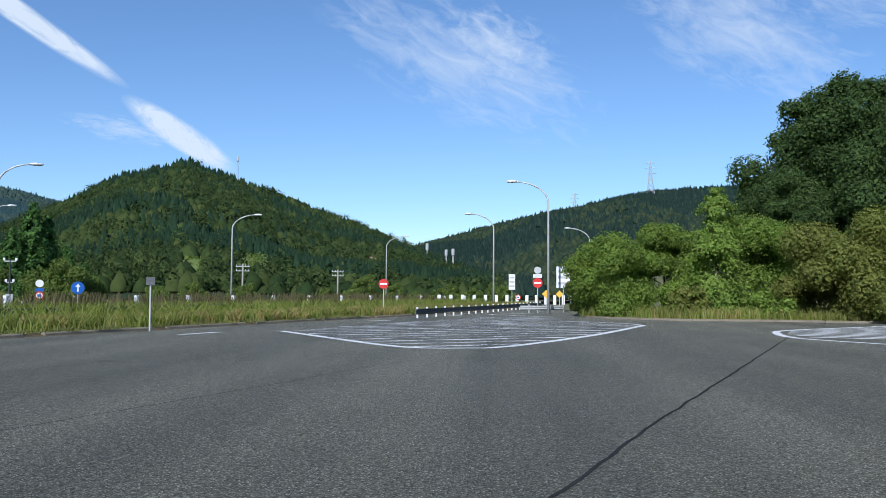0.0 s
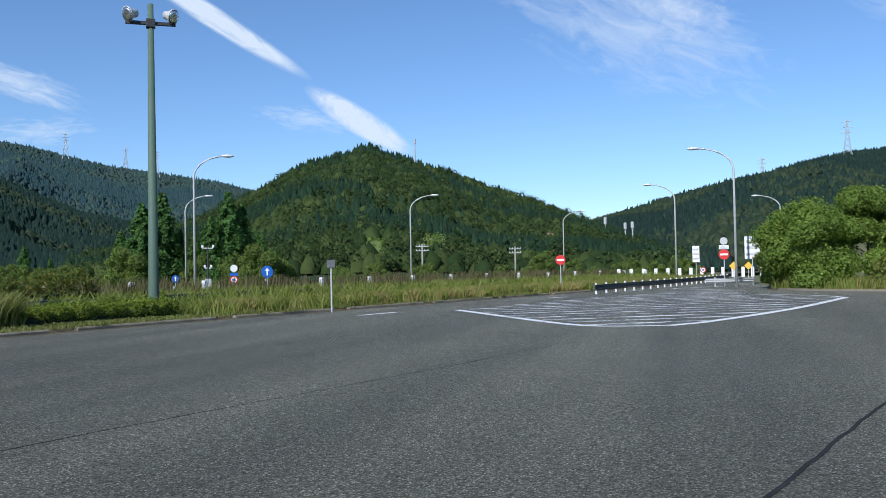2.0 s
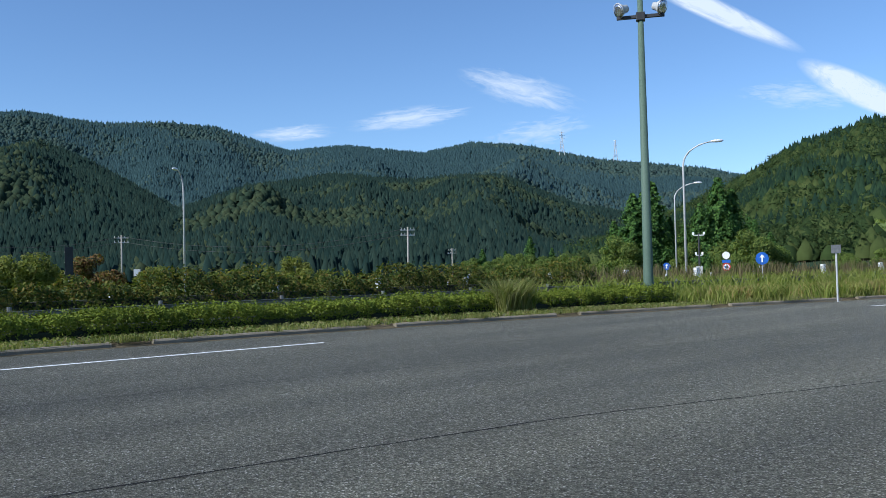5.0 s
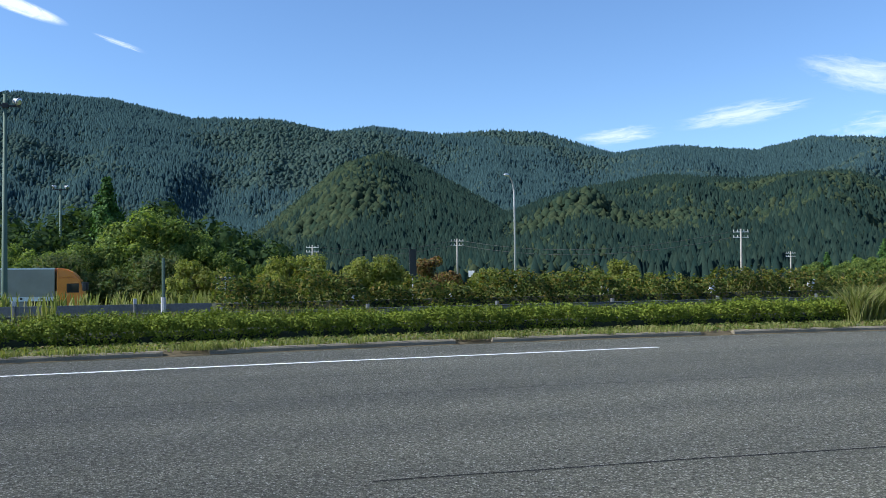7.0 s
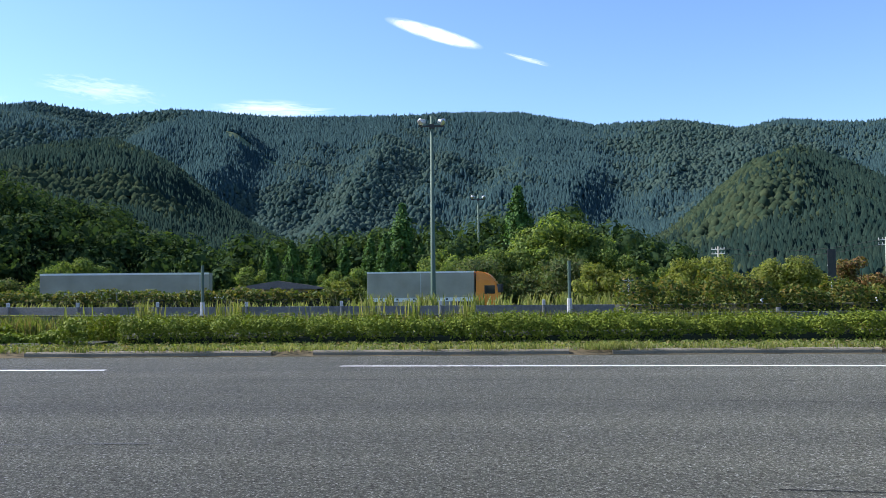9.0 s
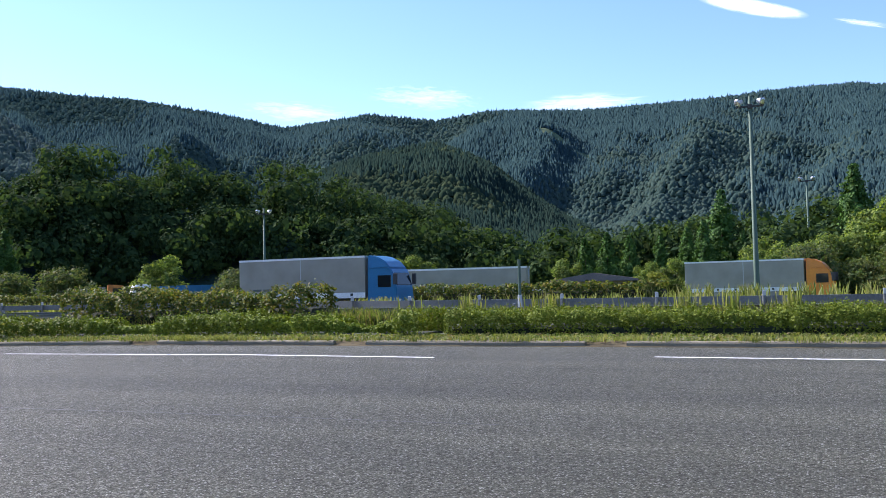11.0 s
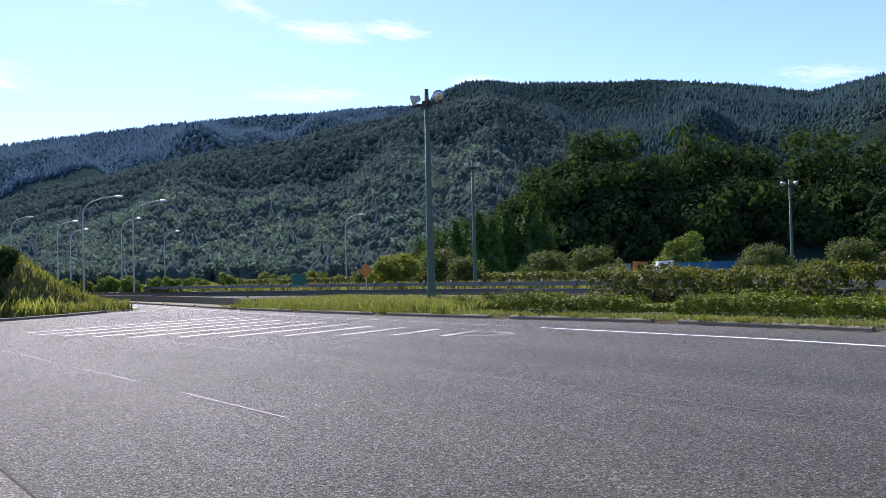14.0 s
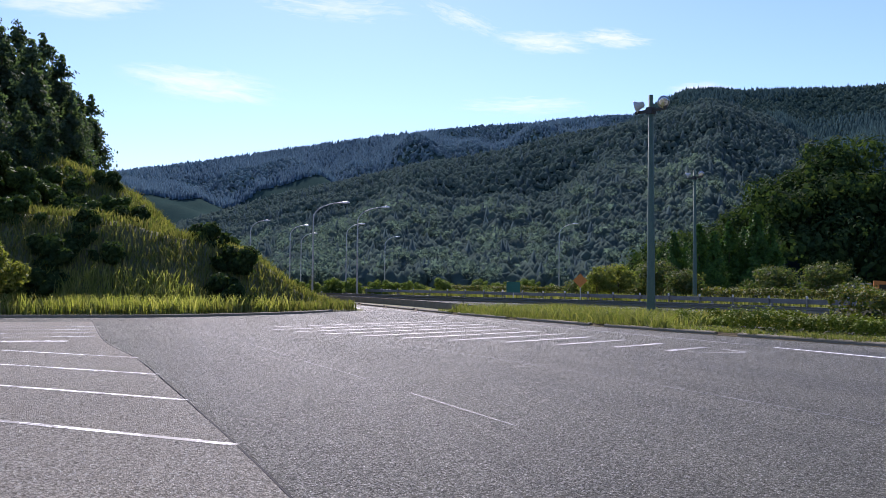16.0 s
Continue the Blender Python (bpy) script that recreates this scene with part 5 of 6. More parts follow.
def flatbed(label, cab_m, bed_m, L=8.0):
    root = tagged(empty("flatbed_truck"), label, "truck")
    cab = part("cab", shell(bmesh.new(), [(-1.9, 0.5), (0, 0.5), (0, 1.3), (-0.35, 2.5), (-1.9, 2.6)], 2.2, 2.0), cab_m, root)
    part("side_window", boxed(-1.4, -0.45, -1.1, 1.1, 1.5, 2.2, 0.02), M_GLASS, cab)
    bed = part("bed", boxed(-L, -2.1, -1.15, 1.15, 1.0, 1.15), M_CHASSIS, root)
    for s in (-1, 1):
        part("side_board", boxed(-L, -2.1, s * 1.15 - 0.03, s * 1.15 + 0.03, 1.15, 2.35), bed_m, bed)
        for k in range(6):
            part("stake", boxed(-L + 0.4 + k * 1.0, -L + 0.5 + k * 1.0, s * 1.2 - 0.03, s * 1.2 + 0.03, 1.15, 2.4), bed_m, bed)
    for x in (-1.1, -L + 1.6):
        for s in (-1, 1):
            wheel(root, x, s * 0.95, 0.45, 0.28)
    return root


f1 = flatbed("parked truck with white cab and blue side boards", M_WHITE, M_CAB_BLUE, 9.5)
place_parked(f1, 133.6, 128.1, 95, 97, -0.35)
f2 = flatbed("parked truck with orange load behind the hedge", M_ORANGE, M_BOX, 9.0)
place_parked(f2, 133.8, 137.6, 100, 100, -0.3)


# low building of the far rest area
def shelter(az, d, w, dp, h, turn, label):
    root = tagged(empty("rest_building", pol(az, d, -0.8), turn), label, "building")
    part("wall", boxed(-w / 2, w / 2, -dp / 2, dp / 2, -0.2, h, 0.03), M_CONCRETE, root)
    roof = bmesh.new()
    shell(roof, [(-w / 2 - 1.2, h), (w / 2 + 1.2, h), (w / 2 + 1.1, h + 0.2), (0, h + 0.9), (-w / 2 - 1.1, h + 0.2)], dp + 1.4, dp + 1.0)
    part("roof", roof, M_ROOF, root, "low dark pitched roof")
    for k in range(3):
        part("window", boxed(-w / 2 + 1 + k * w / 3, -w / 2 + 2.4 + k * w / 3, -dp / 2 - 0.04, -dp / 2 + 0.02, 0.9, 1.8), M_GLASS, root)


shelter(104.0, 96, 7, 5, 2.1, 100, "low rest-area building with dark roof")
shelter(11.35, 330, 9, 6, 3.0, 20, "farmhouse with dark roof on the hillside")


# ---- trees ----
def trunk_mesh(r, h, rad, spread, n=7):
    bm = bmesh.new()
    top = (r.uniform(-0.2, 0.2), r.uniform(-0.2, 0.2), h * 0.8)
    tube(bm, [(0, 0, -0.4), (0, 0, 0.2), (top[0] * 0.5, top[1] * 0.5, h * 0.4), top], [rad * 1.3, rad, rad * 0.7, rad * 0.2], 8)
    for k in range(n):
        z = h * r.uniform(0.25, 0.65)
        a = r.uniform(0, 6.283)
        l = spread * r.uniform(0.5, 0.9)
        tube(bm, [(0, 0, z), (math.cos(a) * l * 0.5, math.sin(a) * l * 0.5, z + l * 0.35), (math.cos(a) * l, math.sin(a) * l, z + l * 0.6)], [rad * 0.4, rad * 0.25, rad * 0.08], 5)
    return bm


def broad_tree(name, h, w, leaves, size, seed, material, label, low=0.12, lobes=16):
    """Trunk with limbs and a many-lobed crown of leaf clusters."""
    r = np.random.RandomState(seed)
    root = tagged(empty(name), label, "tree")
    part("trunk", trunk_mesh(random.Random(seed), h * 0.86, max(0.07, h * 0.018), w * 0.33), M_BARK, root)
    C, R = [], []
    for k in range(lobes):
        f = r.uniform(low, 0.92)
        prof = math.sin(math.pi * (0.18 + 0.72 * f)) ** 0.7
        a, d = r.uniform(0, 6.283), w * 0.4 * prof * math.sqrt(r.uniform(0.05, 1))
        C.append((math.cos(a) * d, math.sin(a) * d, h * f * 0.93 + 0.1))
        R.append(w * r.uniform(0.09, 0.21))
    C, R = np.array(C), np.array(R)
    P, D = crown_points(C, R, leaves, r)
    P2, D2 = crown_points(C, R * 0.7, leaves // 5, r)
    P, D = np.concatenate([P, P2]), np.concatenate([D, D2])
    sz = np.r_[np.full(leaves, size), np.full(len(P2), size * 2.2)]
    k = P[:, 2] > 0.02
    V, F = leaf_quads(P[k], D[k] + np.array([0, 0, 0.3]), sz[k], r)
    mesh_np("crown", V, F, material, root)
    return root


def cedar(name, h, w, leaves, size, seed, material, label, ragged=0.25, low=0.06):
    """Conifer: whorls of drooping boughs round a straight trunk."""
    r = np.random.RandomState(seed)
    root = tagged(empty(name), label, "tree")
    part("trunk", tube(bmesh.new(), [(0, 0, -0.4), (0, 0, h * 0.96)], [h * 0.017, 0.03], 8), M_BARK, root)
    nb = int(40 + h * 5)
    f = np.sort(r.uniform(low, 0.97, nb))
    a = np.arange(nb) * 2.4 + r.normal(0, 0.3, nb)
    ln = w * 0.5 * (1 - f) ** 0.75 * r.uniform(1 - ragged * 1.6, 1 + ragged, nb) + 0.15
    i = r.choice(nb, leaves, p=ln / ln.sum())
    t = r.uniform(0.1, 1, leaves) ** 0.7
    sp = r.normal(0, 0.16, (leaves, 3)) * (ln[i] * (0.45 + 0.5 * t))[:, None] + r.normal(0, 0.08, (leaves, 3))
    P = np.stack([np.cos(a[i]) * ln[i] * t, np.sin(a[i]) * ln[i] * t, h * f[i] + ln[i] * (0.12 * t - 0.28 * t * t)], 1) + sp
    D = np.stack([np.cos(a[i]), np.sin(a[i]), np.full(leaves, 0.7)], 1)
    V, F = leaf_quads(P, D, size * np.ones(leaves), r)
    mesh_np("crown", V, F, material, root)
    return root


def put(base, az, d, z=0.0, s=1.0, turn=0.0, first=[]):
    m = Matrix.Translation(pol(az, d, z)) @ Matrix.Rotation(radians(turn), 4, "Z") @ Matrix.Scale(s, 4)
    if base.name in first:
        return copy_thing(base, m)
    first.append(base.name)
    base.matrix_basis = m
    return base


rt = random.Random(11)
# bushes and trees by the entrance
put(broad_tree("maple_bush", 4.6, 6.4, 26000, 0.14, 201, L_BROAD, "dense round green tree at the verge", 0.02, 24), 352.6, 57.5, 0, 1.12)
put(broad_tree("maple_bush", 5.2, 5.0, 26000, 0.14, 202, L_YELLOW, "green tree turning yellow at the verge", 0.05, 18), 354.2, 61, 0, 0.85)
put(broad_tree("maple_bush", 5.6, 5.5, 26000, 0.14, 203, L_BROAD, "leafy green tree with pointed crown", 0.02, 22), 349.3, 60, 0, 1.12)
put(cedar("young_cedar", 7.6, 5.2, 18000, 0.17, 204, L_BROAD, "bushy light-green young conifer", 0.3, 0.01), 346.2, 58, 0, 1.12)
put(broad_tree("verge_tree", 5.8, 7.6, 26000, 0.14, 205, L_BROAD, "broad green tree at the foot of the slope", 0.02, 24), 343.5, 62, 0, 1.12)
put(broad_tree("verge_tree", 5.2, 6.8, 26000, 0.14, 206, L_YELLOW, "rounded yellow-green tree at the verge", 0.02, 22), 339.6, 55, 0, 1.12)
put(broad_tree("verge_tree", 5.6, 7.0, 26000, 0.14, 207, L_YELLOW, "yellow-green tree beside the road", 0.02, 22), 335.8, 54, 0, 1.12)
put(broad_tree("verge_shrub", 1.9, 3.4, 3000, 0.22, 208, L_YELLOW, "low arching yellow-green shrub in grass", 0.1, 14), 347.9, 55)
put(broad_tree("verge_shrub", 1.5, 3.2, 2400, 0.2, 209, L_BROAD, "low green shrub in the verge grass", 0.1, 12), 342.9, 54)
big = broad_tree("slope_tree", 13, 11, 26000, 0.25, 210, L_SLOPE, "tall dark broadleaf tree on the slope", 0.15, 34)
for az, d, z, s, tn in ((341.9, 86, 5.5, 0.95, 0), (340.0, 90, 8.6, 1.12, 90), (338.0, 92, 9.5, 1.15, 200), (336.2, 88, 9.5, 1.12, 40), (341.3, 76, 3.2, 0.75, 150), (338.6, 74, 3.5, 0.85, 250),
                        (344.3, 80, 3.0, 0.62, 60), (336.6, 72, 4, 0.9, 300), (346.2, 84, 1.8, 0.5, 20), (348.2, 88, 1.0, 0.42, 80), (334.0, 90, 9, 1.1, 130), (331, 80, 7, 1.0, 10), (345.2, 72, 1.5, 0.55, 200)):
    put(big, az, d, z, s, tn)
# scrub at the foot of the cone hill
mid = broad_tree("meadow_tree", 8, 8, 11000, 0.29, 220, L_OLIVE, "broadleaf tree at the foot of the hills", 0.02, 28)
yel = broad_tree("roadside_tree", 5, 5.8, 5200, 0.22, 221, L_YELLOW, "small yellow-green leafy tree beside the highway", 0.04, 22)
airy = broad_tree("young_tree", 5.2, 8.4, 5200, 0.24, 225, leaf("young_leaf", (0.045, 0.075, 0.03), (0.075, 0.115, 0.04), (0.13, 0.15, 0.06), (0.1, 0.1, 0.045), through=0.4), "open-crowned young tree with thinning leaves", 0.06, 30)
ced = cedar("cedar_tree", 15, 7.5, 11000, 0.42, 222, L_CEDAR, "tall dense dark green cedar tree", 0.2)
for k in range(34):
    put(mid, rt.uniform(358, 382) % 360, rt.uniform(125, 185), -0.8, rt.uniform(0.35, 0.75), rt.uniform(0, 360))
for az, d, s in ((33.6, 120, 0.8), (32.4, 125, 0.72), (28.7, 122, 0.88), (27.2, 126, 0.7), (26.0, 120, 0.5), (30.3, 128, 0.7), (40.8, 118, 0.53), (43.9, 116, 0.4), (42.4, 120, 0.38), (39.4, 120, 0.4), (96.1, 104, 1.02), (88.5, 106, 1.2), (87.7, 108, 0.85), (104.6, 100, 0.58), (103.2, 101, 0.63), (101.8, 102, 0.6), (99.9, 101, 0.58), (98.2, 102, 0.66), (97.2, 100, 0.7), (94.9, 102, 0.6), (86.3, 104, 0.9), (85.4, 106, 0.8)):
    put(ced, az, d, -0.6, s, rt.uniform(0, 360))
for k in range(46):
    az = rt.uniform(25.6, 45)
    put(mid, az, rt.uniform(98, 118), -0.8, rt.uniform(0.6, 1.05) * (1.0 if az < 36 else 0.7), rt.uniform(0, 360))
for k in range(26):
    put(mid, rt.uniform(44, 66), rt.uniform(100, 130), -0.8, rt.uniform(0.2, 0.42), rt.uniform(0, 360))
for az, d, s in ((29.0, 104, 1.0), (28.2, 106, 0.9), (30.1, 102, 0.75), (33.0, 105, 1.0), (34.2, 103, 0.88), (32.0, 108, 0.66), (35.4, 104, 0.62), (26.9, 104, 0.58), (31.0, 106, 0.6)):
    put(ced, az, d, -0.6, s, rt.uniform(0, 360))
# roadside trees across the highway
for az, d, s in ((83.6, 82, 0.75), (82.4, 84, 0.7), (79.0, 80, 0.62), (77.6, 78, 0.95), (76.4, 80, 1.0), (75.0, 84, 0.7), (72.9, 78, 0.9), (71.7, 78, 0.95), (70.6, 82, 0.75), (57.5, 85, 0.62), (56.1, 90, 0.85), (61, 88, 0.55), (54.5, 90, 0.55), (60, 84, 0.5), (64.8, 86, 0.7), (137.2, 92, 1.0), (127.3, 92, 0.8), (126.5, 94, 1.1), (111.6, 92, 0.6), (119.6, 100, 0.85), (151.0, 95, 0.95), (149.7, 97, 1.0), (100.2, 92, 0.62)):
    put(airy if 105 < az < 140 else yel, az, d, -0.7, s * (0.85 if 105 < az < 140 else 1.1), rt.uniform(0, 360))
put(broad_tree("russet_tree", 4.4, 5.6, 3000, 0.26, 223, L_RED, "russet tree with autumn leaves", 0.05, 14), 67.9, 86, -0.5)
for az, d, s in ((140.8, 96, 0.55), (131.8, 97, 0.62), (124.4, 96, 0.5), (121.6, 98, 0.62), (117.4, 95, 0.62), (115.5, 97, 0.55), (113, 96, 0.5), (86.0, 90, 0.62), (90.5, 92, 0.6), (99.4, 95, 0.55), (93.5, 92, 0.5), (145.2, 98, 0.55), (147.5, 105, 0.6), (152.5, 105, 0.55), (101.5, 94, 0.35), (105.5, 98, 0.5), (84.5, 92, 0.6), (88, 90, 0.5)):
    put(rt.choice((mid, airy, airy)), az, d, -0.8, s * rt.uniform(1.1, 1.9), rt.uniform(0, 360))
for k in range(34):
    put(mid, rt.uniform(153, 172), rt.uniform(115, 165), -0.8, rt.uniform(0.35, 0.6), rt.uniform(0, 360))
# crowns of the low bank and cedars on the shoulder of the knoll
for az, d, s in ((86.3, 99, 1.8), (85.0, 100, 1.6), (83.9, 99, 1.25), (82.5, 98, 1.1), (81.0, 96, 0.8), (79.5, 96, 0.7), (87.4, 97, 1.25), (90.2, 97, 1.1), (91.5, 99, 1.0), (92.4, 96, 0.95), (93.2, 98, 1.1), (94.3, 96, 0.85), (98.9, 95, 0.75), (101.0, 96, 0.7)):
    put(mid, az, d, -0.8, s, rt.uniform(0, 360))
for az, s in ((147.2, 0.65), (146.2, 0.9), (145.5, 0.8), (144.7, 1.0), (143.8, 0.9), (142.9, 1.05), (142.0, 1.0), (141.3, 1.17), (140.5, 1.0), (148.0, 0.5)):
    put(ced, az, 118 + rt.uniform(-4, 4), -0.6, s * 0.85, rt.uniform(0, 360))
# pines and broadleaf trees on the exit bank
pine = cedar("pine_tree", 11, 4.4, 9000, 0.27, 230, L_PINE, "dark ragged pine on the bank", 0.42, 0.12)
for az, d, z, s in ((182.9, 78, 6.2, 0.78), (184.6, 72, 7.6, 0.8), (185.6, 76, 8.4, 0.92), (187.0, 74, 9.0, 0.9), (188.5, 72, 9.3, 0.9), (181.8, 84, 4.2, 0.52), (180.9, 88, 3.8, 0.4), (186.2, 66, 7.0, 0.8), (190.5, 70, 9.5, 0.95), (185.1, 74, 8.0, 0.7), (186.5, 60, 5.0, 0.55), (188.2, 58, 5.0, 0.62), (185.2, 62, 5.6, 0.5), (189.6, 57, 5.0, 0.65), (187.8, 68, 8.0, 0.8), (186.6, 70, 8.0, 0.75), (183.6, 70, 7.2, 0.6), (184, 66, 6.5, 0.6)):
    put(pine, az, d, z, s * 1.28, rt.uniform(0, 360))
dark = broad_tree("bank_tree", 7, 6, 7000, 0.36, 231, L_SLOPE, "dark leafy tree on the grass bank", 0.02, 22)
for az, d, z, s in ((184.6, 60, 4.0, 0.7), (186.3, 58, 4.0, 0.75), (188.4, 57, 4.0, 0.8), (183.2, 66, 6.0, 0.6), (184.5, 64, 5.5, 0.7), (186, 62, 4.6, 0.75), (187.5, 60, 4.4, 0.8), (182.3, 73, 6.6, 0.7), (187.6, 50, 2.2, 0.8), (186.9, 55, 3.8, 0.85), (188.9, 54, 4.0, 1.0), (185.6, 57, 4.2, 0.7), (180.2, 50, 2.6, 0.42), (183.0, 51, 3.2, 0.55), (179.4, 51.5, 3.0, 0.3), (185.2, 49.5, 2.6, 0.5), (184.0, 66, 6.5, 0.8), (182.6, 70, 7.0, 0.55), (190.0, 52, 3, 1.1), (178.3, 55.5, 3.2, 0.34), (174.6, 56, 2.6, 0.26), (181.4, 55, 4.2, 0.5)):
    put(dark, az, d, z, s, rt.uniform(0, 360))
for az, d, s in ((188.0, 44, 0.85), (186.6, 45, 0.42), (189.6, 43, 0.9)):
    put(yel, az, d, 0.1, s, rt.uniform(0, 360))
pale = broad_tree("flowering_shrub", 2.4, 3.6, 2600, 0.24, 232, leaf("silvery_leaf", (0.16, 0.17, 0.13), (0.3, 0.3, 0.25), (0.1, 0.13, 0.05)), "silvery flowering shrub on the bank", 0.1, 14)
for az, d, z, s in ((178.0, 49, 1.1, 0.85), (180.9, 48.5, 1.2, 0.9), (182.7, 63, 6.5, 0.9)):
    put(pale, az, d, z, s, rt.uniform(0, 360))

# low shrubs on the face of the bank
low_shrub = broad_tree("bank_shrub", 1.5, 2.2, 1600, 0.2, 233, L_SHADE, "low dark shrub on the grass bank", 0.05, 12)
for k in range(32):
    x, y = rt.uniform(-7, 13), rt.uniform(-60, -44.5)
    az = math.degrees(math.atan2(-x, y)) % 360
    put(low_shrub, az, math.hypot(x, y), float(mound_h(np.array(x), np.array(y))) - 0.45, rt.uniform(0.5, 1.2), rt.uniform(0, 360))


# ---- hedges ----
def hedge(name, path, w, h, per, size, seed, material, label, rough_top=0.08, clumps=0.0):
    """A clipped row: a twig core coloured dark for the shade inside, and a skin of small leaves."""
    r = np.random.RandomState(seed)
    root = tagged(empty(name), label, "hedge")
    seg = np.hypot(*np.diff(path, axis=0).T)
    s = np.concatenate([[0], np.cumsum(seg)])
    nrm = normals2(path)
    n = int(per * s[-1])
    q = r.uniform(0, s[-1], n)
    c = np.stack([np.interp(q, s, path[:, k]) for k in (0, 1)], 1)
    nn = np.stack([np.interp(q, s, nrm[:, k]) for k in (0, 1)], 1)
    a = r.uniform(-0.15, np.pi + 0.15, n)
    bush = np.abs(np.sin(np.pi * q / 0.62 + 1.3 * np.sin(q * 0.9))) ** 0.6
    wave = 1 + rough_top * np.sin(q * 2.1 + 1) + rough_top * np.sin(q * 0.73) + rough_top * 0.8 * np.sin(q * 5.3)
    if clumps:
        wave = wave * (1 - clumps * np.clip(np.sin(q * 1.25) * np.sin(q * 0.41 + 1.0), 0, 1))
    wave = wave * (0.84 + 0.22 * bush)
    e = 0.45
    ca, sa = np.cos(a), np.sin(a)
    o = np.sign(ca) * np.abs(ca) ** e * w / 2 * wave
    z = np.clip(np.abs(np.clip(sa, 0, 1)) ** e, 0, 1) * h * wave
    low = r.uniform(0, 1, n) < 0.3
    z = np.where(low, r.uniform(0.02, 1, n) * z, z)
    sprig = (r.uniform(0, 1, n) < 0.22) * r.uniform(0, 0.16, n) * (z > h * 0.7)
    o = o * (0.74 + 0.26 * np.clip(z / h * 1.2, 0, 1) ** 1.5)
    P = np.c_[c + nn * o[:, None], z + sprig + 0.1]
    P += r.normal(0, 0.03, P.shape)
    D = np.c_[nn * ca[:, None], np.clip(sa, 0.1, 1) + 0.25]
    V, F = leaf_quads(P, D, size * np.ones(n), r, 0.7)
    mesh_np("foliage", V, F, material, root)
    k1 = 0.24 if clumps else 0.5
    part("shaded_twig_core", sweep(path, [(-w * 0.38, 0.05), (-w * 0.38, h * k1), (-w * 0.26, h * k1 * 1.35), (w * 0.26, h * k1 * 1.35), (w * 0.38, h * k1), (w * 0.38, 0.05)]), M_CORE, root)
    return root


def offset(y0, y1, o):
    k = (KERB[:, 1] > y0) & (KERB[:, 1] < y1)
    return (KERB + normals2(KERB) * o)[k]


hedge("front_hedge", offset(-9.5, 27.5, 3.0), 1.7, 0.53, 3600, 0.066, 301, L_HEDGE, "clipped bright green hedge along the kerb")
hedge("front_hedge", offset(-28, -9.5, 2.9), 1.9, 0.5, 1900, 0.09, 302, L_HEDGE, "uneven green hedge along the kerb", 0.14, 0.55)
hedge("tall_hedge", smooth_path([(-23.0, -24.3), (-23.3, -20), (-23.2, -14.4)], 0.5), 1.8, 1.2, 2000, 0.11, 303, L_HEDGE2, "taller dark glossy hedge before the guard rail", 0.1)
hedge("tall_hedge", smooth_path([(-25.6, 3.5), (-25.6, 12), (-25.4, 20), (-24.4, 32)], 0.5), 1.6, 1.3, 1500, 0.11, 304, L_HEDGE2, "taller brownish-green hedge along the highway", 0.12)
hedge("far_hedge", FAR_EDGE[(FAR_EDGE[:, 1] > -130) & (FAR_EDGE[:, 1] < -8)] + np.array((-0.6, 0)), 2.0, 1.1, 420, 0.22, 305, L_HEDGE2, "dark hedge along the far side of the highway", 0.08)


# ---- grasses and weeds ----
def blades(name, P, hts, width, seed, material, label, lean=0.35):
    """Grass blades of two joints each, kind stuff."""
    r = np.random.RandomState(seed)
    n = len(P)
    a = r.uniform(0, 6.283, n)
    t = np.stack([np.cos(a), np.sin(a), np.zeros(n)], 1)
    b = r.uniform(0, 6.283, n)
    d = np.stack([np.cos(b), np.sin(b), np.zeros(n)], 1) * (lean * hts * r.uniform(0.2, 1.3, n))[:, None]
    w = (width * r.uniform(0.6, 1.4, n))[:, None]
    up = np.array([0, 0, 1.0])
    m = P + d * 0.3 + up * (hts * 0.6)[:, None]
    e = P + d + up * (hts * r.uniform(0.9, 1.0, n))[:, None]
    V = np.stack([P - t * w / 2, P + t * w / 2, m + t * w * 0.45, m - t * w * 0.45, e + t * w * 0.1, e - t * w * 0.1], 1).reshape(-1, 3)
    i = np.arange(n)[:, None] * 6
    F = np.concatenate([i + np.array([0, 1, 2, 3]), i + np.array([3, 2, 4, 5])])
    return tagged(mesh_np(name, V, F, material), label, "grass", kind="stuff")


def strip_points(path, o0, o1, n, seed, tufts=0.0, z=0.1):
    r = np.random.RandomState(seed)
    s = np.concatenate([[0], np.cumsum(np.hypot(*np.diff(path, axis=0).T))])
    nrm = normals2(path)
    q = r.uniform(0, s[-1], n)
    o = r.uniform(o0, o1, n)
    if tufts:
        cq, co = r.uniform(0, s[-1], max(2, n // 60)), r.uniform(o0, o1, max(2, n // 60))
        k = r.randint(0, len(cq), n)
        pick = r.uniform(0, 1, n) < tufts
        q = np.where(pick, np.clip(cq[k] + r.normal(0, 0.14, n), 0, s[-1]), q)
        o = np.where(pick, np.clip(co[k] + r.normal(0, 0.14, n), o0, o1), o)
    x = np.interp(q, s, path[:, 0]) + np.interp(q, s, nrm[:, 0]) * o
    y = np.interp(q, s, path[:, 1]) + np.interp(q, s, nrm[:, 1]) * o
    return np.stack([x, y, np.full(n, z)], 1), r


def ys(y0, y1, path=None):
    path = KERB if path is None else path
    return path[(path[:, 1] > y0) & (path[:, 1] < y1)]


